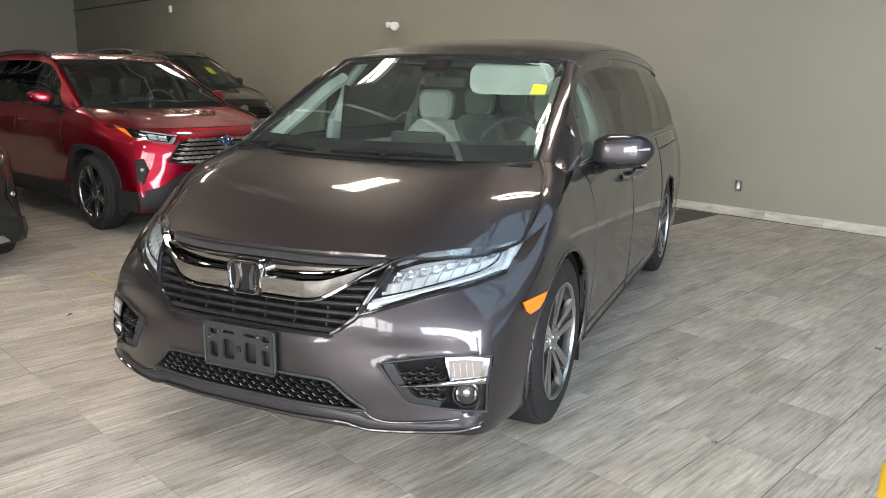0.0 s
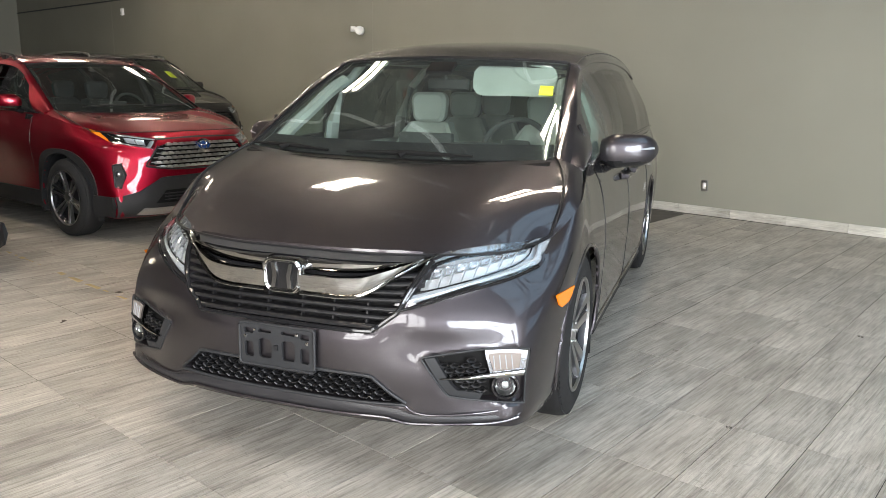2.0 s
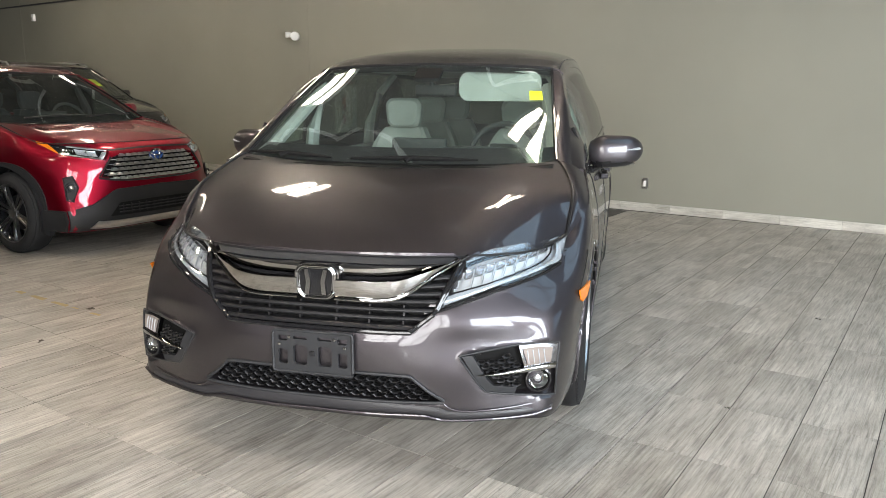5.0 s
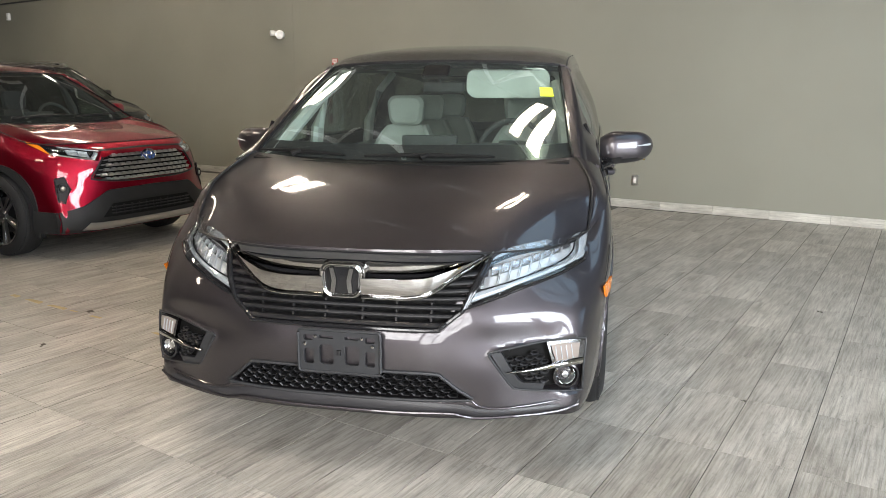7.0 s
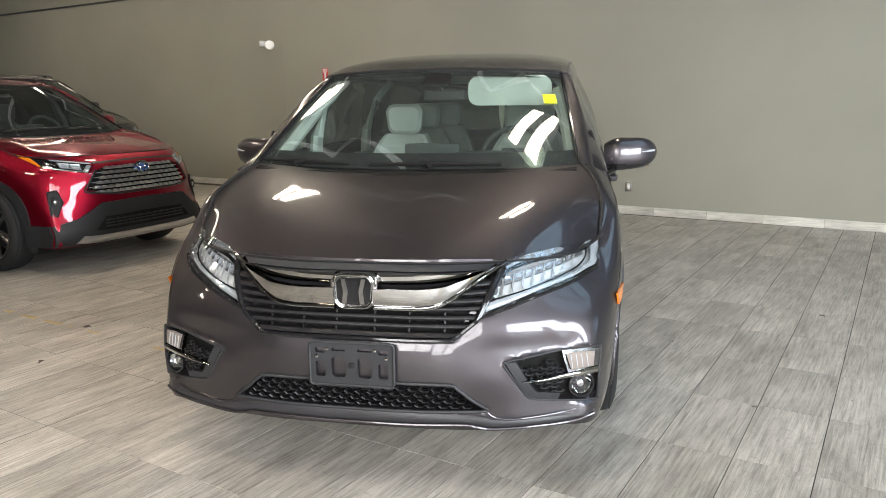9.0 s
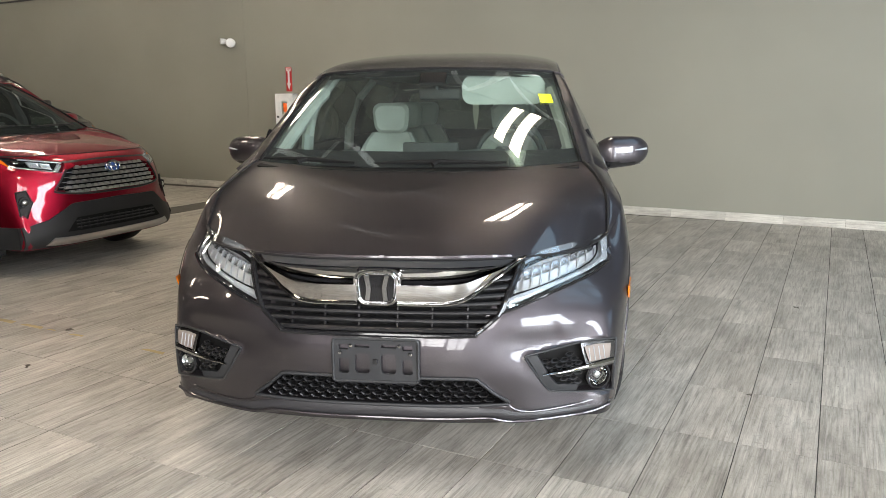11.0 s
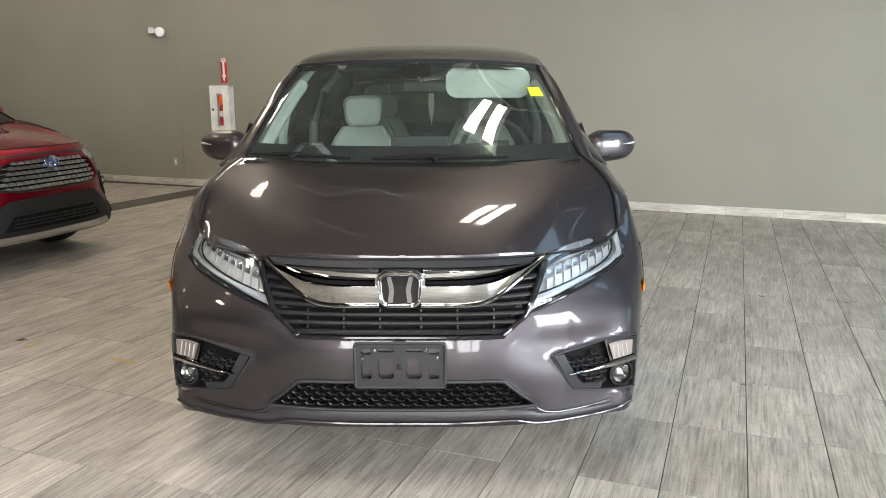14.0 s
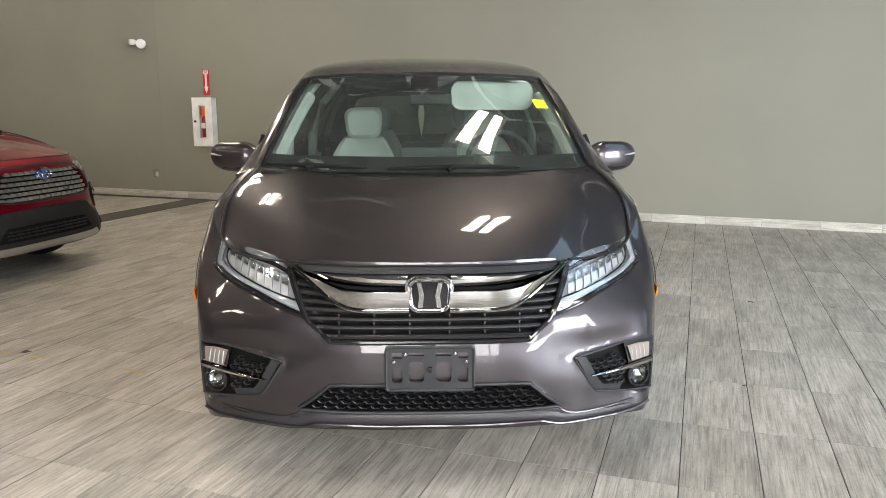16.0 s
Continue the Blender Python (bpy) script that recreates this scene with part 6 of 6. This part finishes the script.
def suv_face(P, root, su, sz, bar_mat, badge_blue):
    def L(*pts):
        return scale_line(pts, su, sz)

    # near-black backing paints the shade between the bars
    gr = part("grille", nose_band(P, L((-0.54, 0.67), (-0.3, 0.66), (0, 0.655), (0.3, 0.66), (0.54, 0.67)), L((-0.44, 0.885), (-0.3, 0.89), (0, 0.895), (0.3, 0.89), (0.44, 0.885)), -0.035, 0.01, 1, 40, 8), M_SHADEBLACK, root)
    rows = 6
    for r in range(rows):
        z = 0.680 + 0.0395 * r
        half = lerp_list([(0.66, 0.50), (0.70, 0.545), (0.86, 0.44), (0.89, 0.36)], z) - 0.012
        bm = bmesh.new()
        n = 9
        for k in range(-n, n + 1):
            u0 = (k + (0.5 if r % 2 else 0)) * 0.062
            if abs(u0) + 0.031 > half:
                continue
            a = nose_band(P, L((u0 - 0.029, z - 0.012), (u0 + 0.029, z - 0.012)), L((u0 - 0.017, z + 0.013), (u0 + 0.017, z + 0.013)), 0.0, 0.02, 1, 5, 3, 0.004)
            me = bpy.data.meshes.new("tmp")
            a.to_mesh(me)
            a.free()
            bm.from_mesh(me)
            bpy.data.meshes.remove(me)
        zb = z + 0.002
        part("bar", bm, bar_mat, gr, "row of satin silver bar segments")
        part("bar_backing", nose_band(P, L((-half, zb - 0.003), (0, zb - 0.003), (half, zb - 0.003)), L((-half, zb + 0.003), (0, zb + 0.003), (half, zb + 0.003)), -0.008, 0.012, 1, 30, 3), bar_mat, gr)
    for s in (-1, 1):
        part("grille_edge", nose_bar(P, L((0.0, 0.652), (0.3, 0.657), (0.53, 0.682), (0.562, 0.705), (0.51, 0.785), (0.45, 0.865)), 0.003, 0.008, s, 40), M_BLACK, gr)
        hl = part("headlight", nose_band(P, L(*S_LAMP_LO), L(*S_LAMP_HI), -0.045, 0.01, s, 30, 8), M_GLOSSBLACK, root, "slim clear headlight")
        part("lens", nose_band(P, L(*S_LAMP_LO), L(*S_LAMP_HI), 0.003, 0.003, s, 40, 12), M_LENS, hl).visible_shadow = False
        part("light_guide", nose_band(P, L((0.45, 0.912), (0.55, 0.927), (0.68, 0.950)), L((0.445, 0.922), (0.55, 0.940), (0.68, 0.964)), -0.006, 0.02, s, 24, 4, 0.003), M_LAMPCLEAR, hl)
        part("light_guide", nose_band(P, L((0.458, 0.902), (0.50, 0.858), (0.512, 0.848)), L((0.478, 0.908), (0.520, 0.868), (0.535, 0.856)), -0.006, 0.02, s, 24, 4, 0.003), M_LAMPCLEAR, hl)
        part("light_guide", nose_band(P, L((0.512, 0.846), (0.62, 0.867), (0.73, 0.892)), L((0.512, 0.855), (0.62, 0.876), (0.73, 0.902)), -0.006, 0.02, s, 24, 4, 0.003), M_SATIN, hl)
        for k in range(3):
            u = 0.530 + 0.064 * k
            z = 0.893 + 0.013 * k
            part("reflector", nose_band(P, L((u, z - 0.026), (u + 0.054, z - 0.016)), L((u - 0.004, z + 0.020), (u + 0.052, z + 0.030)), -0.022, 0.02, s, 8, 8, -0.012), M_LAMPCLEAR if k < 2 else M_CHROME, hl)
        part("indicator", nose_band(P, L((0.752, 0.905), (0.766, 0.915), (0.785, 0.94)), L((0.762, 0.985), (0.784, 0.998), (0.803, 1.008)), -0.002, 0.02, s, 14, 5), M_AMBER, hl, "amber indicator lens")
        hexa = L((0.785, 0.70), (0.738, 0.715), (0.715, 0.62), (0.762, 0.50), (0.795, 0.515))
        fp = part("fog_pocket", bmesh_of(lambda bm: prism(bm, hexa if s > 0 else hexa[::-1], 0.03, lambda a, b, d: (s * a, front_of(P, a, b) - 0.012 + d, b))), M_CLADDING, root)
        part("pocket_bezel", nose_bar(P, hexa + hexa[:1], 0.014, 0.007, s, 40, straight=True), M_BLACK, fp)
        cu, cz = 0.758 * su, 0.622 * sz
        axis = Vector((s * 0.5, -1, 0)).normalized()
        rot = Matrix.Translation((s * cu, front_of(P, cu, cz) - 0.024, cz)) @ axis.to_track_quat("Z", "Y").to_matrix().to_4x4()
        fog = part("fog_lamp", bmesh_of(lambda bm: (lathe(bm, [(-0.02, 0.045), (0.012, 0.042), (0.012, 0.034)], 24, "z"), bmesh.ops.transform(bm, matrix=rot, verts=bm.verts))), M_BLACK, root)
        part("lens", bmesh_of(lambda bm: (lathe(bm, [(0.006, 0.022), (0.014, 0.014), (0.017, 0.001)], 24, "z"), bmesh.ops.transform(bm, matrix=rot, verts=bm.verts))), M_SATIN, fog)
    part("hood_gap", nose_band(P, L((-0.44, 0.915), (0, 0.925), (0.44, 0.915)), L((-0.44, 0.93), (0, 0.94), (0.44, 0.93)), 0.002, 0.02, 1, 30, 3), M_BLACK, root)
    # dark lower bumper, intake with shade painted near-black, and silver skid plate
    part("lower_bumper", nose_band(P, L((-0.81, 0.245), (-0.62, 0.245), (-0.42, 0.245), (0, 0.245), (0.42, 0.245), (0.62, 0.245), (0.81, 0.245)), L((-0.81, 0.425), (-0.64, 0.47), (-0.45, 0.590), (0, 0.60), (0.45, 0.590), (0.64, 0.47), (0.81, 0.425)), 0.014, 0.03, 1, 60, 10, 0.0, True), M_CLADDING, root)
    intake = part("lower_intake", nose_band(P, L((-0.52, 0.36), (0, 0.355), (0.52, 0.36)), L((-0.42, 0.47), (0, 0.475), (0.42, 0.47)), 0.018, 0.03, 1, 40, 5), M_SHADEBLACK, root)
    for z in (0.385, 0.412, 0.438):
        part("intake_slat", nose_band(P, L((-0.44, z - 0.005), (0, z - 0.005), (0.44, z - 0.005)), L((-0.44, z + 0.005), (0, z + 0.005), (0.44, z + 0.005)), 0.024, 0.02, 1, 30, 3), M_BLACK, intake)
    for k in range(-5, 6):
        part("intake_rib", nose_band(P, L((k * 0.08 - 0.004, 0.37), (k * 0.08 + 0.004, 0.37)), L((k * 0.08 - 0.004, 0.455), (k * 0.08 + 0.004, 0.455)), 0.022, 0.02, 1, 3, 4), M_BLACK, intake)
    part("skid_plate", nose_band(P, L((-0.68, 0.265), (-0.5, 0.252), (0, 0.25), (0.5, 0.252), (0.68, 0.265)), L((-0.62, 0.325), (-0.5, 0.318), (0, 0.315), (0.5, 0.318), (0.62, 0.325)), 0.020, 0.03, 1, 50, 6, 0.006), M_SATIN, root, "satin silver skid plate")
    # oval badge, plain rings on blue
    cz = 0.862 * sz
    tilt = Matrix.Translation((0, front_of(P, 0, cz) - 0.018, cz)) @ Matrix.Rotation(radians(-12), 4, "X")
    oval = [(0.072 * math.cos(k * math.tau / 32), 0.05 * math.sin(k * math.tau / 32)) for k in range(32)]
    badge = part("badge", bmesh_of(lambda bm: prism(bm, oval, 0.02, lambda a, b, d: tilt @ Vector((a, d, b)))), badge_blue, root, "oval badge with plain chrome rings")
    for ru, rz, dz in ((0.072, 0.05, 0), (0.03, 0.048, 0), (0.055, 0.022, 0.016)):
        ring = [tilt @ Vector((ru * math.cos(k * math.tau / 32), -0.003, dz + rz * math.sin(k * math.tau / 32))) for k in range(32)]
        part("badge_ring", bmesh_of(lambda bm: tube(bm, ring, 0.005, 6, True)), M_CHROME, badge)


def suv_flanks(P, root, material, su, sv, sz, rails):
    for s in (-1, 1):
        for a in P["axles"]:
            # squared dark cladding round the wheel arches
            bm = bmesh.new()
            inner, outer = [], []
            for k in range(33):
                t = math.pi * (k / 32 * 1.24 - 0.12)
                for ring, r in ((inner, P["arch"] - 0.012), (outer, P["arch"] + 0.028)):
                    q = 1.0 if r < P["arch"] else (abs(math.cos(t)) ** 2.7 + abs(math.sin(t)) ** 2.7) ** (-1 / 2.7)
                    v, z = a - r * q * math.cos(t), P["wheel"] + r * q * math.sin(t)
                    u = side_of(P, v, max(z, 0.22)) + 0.012
                    ring.append((s * u, v, z))
            f = np.array([inner, outer])
            solid(bm, f, f - np.array([s * 0.05, 0, 0]))
            part("arch_cladding", bm, M_CLADDING, root)
        part("corner_cladding", bmesh_of(lambda bm: solid(bm, *[np.array([[(s * (side_of(P, v, z) + o), v, z) for v in np.linspace(front_of(P, 0.80 * su, z) + 0.01, P["axles"][0] - P["arch"] + 0.02, 8)] for z in (0.245 * sz, 0.34 * sz, 0.425 * sz)]) for o in (0.024, -0.03)])), M_CLADDING, root)
        part("sill_cladding", bmesh_of(lambda bm: solid(bm, *[np.array([[(s * (side_of(P, v, z) + o), v, z) for v in np.linspace(P["axles"][0] + 0.4, P["axles"][1] - 0.4, 20)] for z in (0.24 * sz, 0.32 * sz, 0.40 * sz)]) for o in (0.014, -0.03)])), M_CLADDING, root)
        for v in (1.42, 2.5):
            part("panel_gap", flank_line(P, [(v * sv, 0.42 * sz), (v * sv, 0.8 * sz), (v * sv, 1.1 * sz)], 0.0035, s), M_BLACK, root)
        for v in (2.25, 3.25):
            v = v * sv
            z = 0.98 * sz
            part("door_handle", bmesh_of(lambda bm: tube(bm, [(s * (side_of(P, v + d, z) + o), v + d, z) for d, o in ((-0.1, 0.002), (-0.08, 0.035), (0.0, 0.042), (0.08, 0.035), (0.1, 0.002))], 0.012, 8)), material, root)
        part("belt_strip", flank_line(P, [(1.3 * sv, 1.125 * sz), (2.4 * sv, 1.14 * sz), (3.5 * sv, 1.17 * sz)], 0.007, s, 0.01), M_GLOSSBLACK, root)
        door_mirror(root, s, 0.90 * su, 1.10 * su, 1.60 * sv, 1.215 * sz, 0.155, material, M_GLOSSBLACK)
        part("mirror_base", surface_patch(P, [(1.40 * sv, 1.10 * sz), (1.55 * sv, 1.11 * sz), (1.55 * sv, 1.06 * sz), (1.45 * sv, 1.06 * sz)], 0.004, s), M_GLOSSBLACK, root)
        A = np.array(P["APILLAR"])
        line = crom(A, 169)[54:108:6]
        bm = bmesh.new()
        pts = [(s * (p[0] - 0.02), p[1], p[2] + 0.055) for p in line]
        tube(bm, [(s * (line[0][0] - 0.02), line[0][1] - 0.05, line[0][2] + 0.01)] + pts + [(s * (line[-1][0] - 0.02), line[-1][1] + 0.06, line[-1][2] + 0.02)], 0.016, 8)
        rail = part("roof_rail", bm, rails, root)
        for i in (1, -2):
            p = line[i]
            part("rail_foot", box_bm(0.035, 0.1, 0.05, (s * (p[0] - 0.02), p[1], p[2] + 0.03), 0.01), M_BLACK, rail)
    up = Vector((0, -0.5, 0.86))
    L, T = P["WS_LOW"], P["WS_TOP"]
    for pu, tu in ((-0.55, -0.05), (0.1, 0.6)):
        a, b = Vector((pu, L[1][1] + 0.05, L[1][2] + 0.045)), Vector((tu, L[1][1] + 0.07, L[1][2] + 0.06))
        part("wiper", bmesh_of(lambda bm: tube(bm, [a, (a + b) / 2 + 0.006 * up, b], [0.006, 0.010, 0.006], 8)), M_BLACK, root)
    # near-black box paints the shade under the car
    part("underbody", box_bm(1.3 * su, P["length"] - 1.0, 0.12, (0, P["length"] / 2, 0.34), 0.03), M_SHADEBLACK, root)


def make_suv(name, m, label, P, su, sv, sz, material, bar_mat, badge_mat, rails, rim_face, group=""):
    root = thing(name, m, label, "car", group)
    shell(P, root, material, M_GLASS_DIM, M_TINT)
    for s in (-1, 1):
        for a in P["axles"]:
            wheel(root, s, s * (P["half"] - 0.125), a, P["wheel"], P["wheel"] - 0.112, 0.235, 6, rim_face, M_GLOSSBLACK, "twin")
    arch_parts(P, root, M_CLADDING, 0.012)
    suv_face(P, root, su, sz, bar_mat, badge_mat)
    suv_flanks(P, root, material, su, sv, sz, rails)
    cabin(P, root, M_SEATDARK, M_DASH, 0.36 * su, ((2.2 * sv, (-0.38, 0.38)), (3.0 * sv, (-0.42, 0.42))))
    return root


RED = make_suv("red_suv", pose(-6.54, 3.635, 0, 0, 0, 96), "red metallic SUV with silver grille bars parked on the tiles", S, 1, 1, 1, M_RED, M_BARS, M_BADGEBLUE, M_RAILBLACK, M_WHEELGREY)
B = scaled(S, 1.03, 1.04, 1.12)
BLACK = make_suv("black_suv", pose(-10.85, 6.3, 0, 0, 0, 95), "black SUV with silver roof rails parked beside the grey wall", B, 1.03, 1.04, 1.12, M_BLACKCAR, M_BLACK, M_CHROME, M_RAIL, M_ALLOYDARK)
bm = bmesh.new()
prism(bm, [(0.42, 1.50), (0.54, 1.49), (0.52, 1.60), (0.41, 1.61)], 0.003, lambda a, b, d: (a, 1.235 + (b - 1.24) * 1.66 - 0.055 - d, b))
part("sticker", bm, M_STICKER, BLACK, "yellow-green paper sticker")
D = scaled(S, 0.97, 0.98, 0.93)
DARK = make_suv("grey_car", pose(-5.90, 0.95, 0, 0, 0, 94), "dark grey car standing beside the red SUV", D, 0.97, 0.98, 0.93, M_DARKCAR, M_BLACK, M_CHROME, M_RAILBLACK, M_ALLOYDARK)

# ---- floor tiles and baseboard pieces ----
TX, TY, TURN_T = 0.2995, 0.604, radians(1.1)


def tile_mesh(name, w, d, h, bevel):
    bm = bmesh.new()
    top = [bm.verts.new((x, y, 0)) for x, y in ((bevel, bevel), (w - bevel, bevel), (w - bevel, d - bevel), (bevel, d - bevel))]
    low = [bm.verts.new((x, y, -bevel)) for x, y in ((0, 0), (w, 0), (w, d), (0, d))]
    bot = [bm.verts.new((x, y, -h)) for x, y in ((0, 0), (w, 0), (w, d), (0, d))]
    bm.faces.new(top)
    for a, b in ((top, low), (low, bot)):
        for i in range(4):
            bm.faces.new((a[i - 1], b[i - 1], b[i], a[i]))
    me = bpy.data.meshes.new(name)
    bmesh.ops.recalc_face_normals(bm, faces=bm.faces)
    bm.to_mesh(me)
    bm.free()
    me.materials.append(M_TILE)
    return me


def lay_tiles():
    rng = random.Random(3)
    me = tile_mesh("tile", TX - 0.0042, TY - 0.0022, 0.008, 0.0008)
    grid = Matrix.Translation((-1.243, 2.955, 0)) @ Matrix.Rotation(TURN_T, 4, "Z")
    verts, faces, near = [], [], []
    for i in range(-80, 30):
        for j in range(-17, 14):
            m = grid @ Matrix.Translation((i * TX + 0.0021, j * TY + 0.0011, 0.0018 + rng.uniform(-0.0003, 0.0003)))
            c = m @ Vector((TX / 2, TY / 2, 0))
            if not (LEFT + 0.1 < c.x < RIGHT - 0.12 and FRONT + 0.2 < c.y < BACK - 0.25):
                continue
            if -3.95 < c.x < 0.95 and 0.6 < c.y < 5.2 and len(near) < 300 and not (c.x < -2.2 and c.y > 2.4):
                near.append(m)
                continue
            n = len(verts)
            w, d = TX - 0.0042, TY - 0.0022
            verts += [m @ Vector(p) for p in ((0, 0, -0.0008), (w, 0, -0.0008), (w, d, -0.0008), (0, d, -0.0008), (0.0008, 0.0008, 0), (w - 0.0008, 0.0008, 0), (w - 0.0008, d - 0.0008, 0), (0.0008, d - 0.0008, 0))]
            faces += [(n + 4, n + 5, n + 6, n + 7)] + [(n + k, n + (k + 1) % 4, n + 4 + (k + 1) % 4, n + 4 + k) for k in range(4)]
    rest = bpy.data.meshes.new("tiles")
    rest.from_pydata(verts, [], faces)
    rest.materials.append(M_TILE)
    ob = new("tile_field", rest)
    ob.parent = floor
    tagged(ob, kind="stuff")
    for m in near:
        t = new("tile", me)
        t.matrix_world = m
        t.parent = floor


lay_tiles()


def lay_baseboard():
    base = tagged(thing("baseboard", pose(0, 0, 0), "row of pale wood-look tile pieces along the grey wall's foot", "baseboard"), kind="structure")
    bm = box_bm(0.618, 0.011, 0.10, (0, 0, 0), 0.0015, 1)
    me = bpy.data.meshes.new("baseboard_tile")
    bm.to_mesh(me)
    bm.free()
    me.materials.append(M_BASE)
    x = -2.159 + 0.31
    k = 0
    while x + 0.31 + 0.621 * k < RIGHT:
        k += 1
    while True:
        cx = x + 0.621 * k
        if cx - 0.31 < LEFT:
            break
        if cx + 0.31 < RIGHT:
            ob = new("baseboard_tile", me)
            ob.location = (cx, BACK - 0.0065, 0.053)
            ob.parent = base
        k -= 1


lay_baseboard()
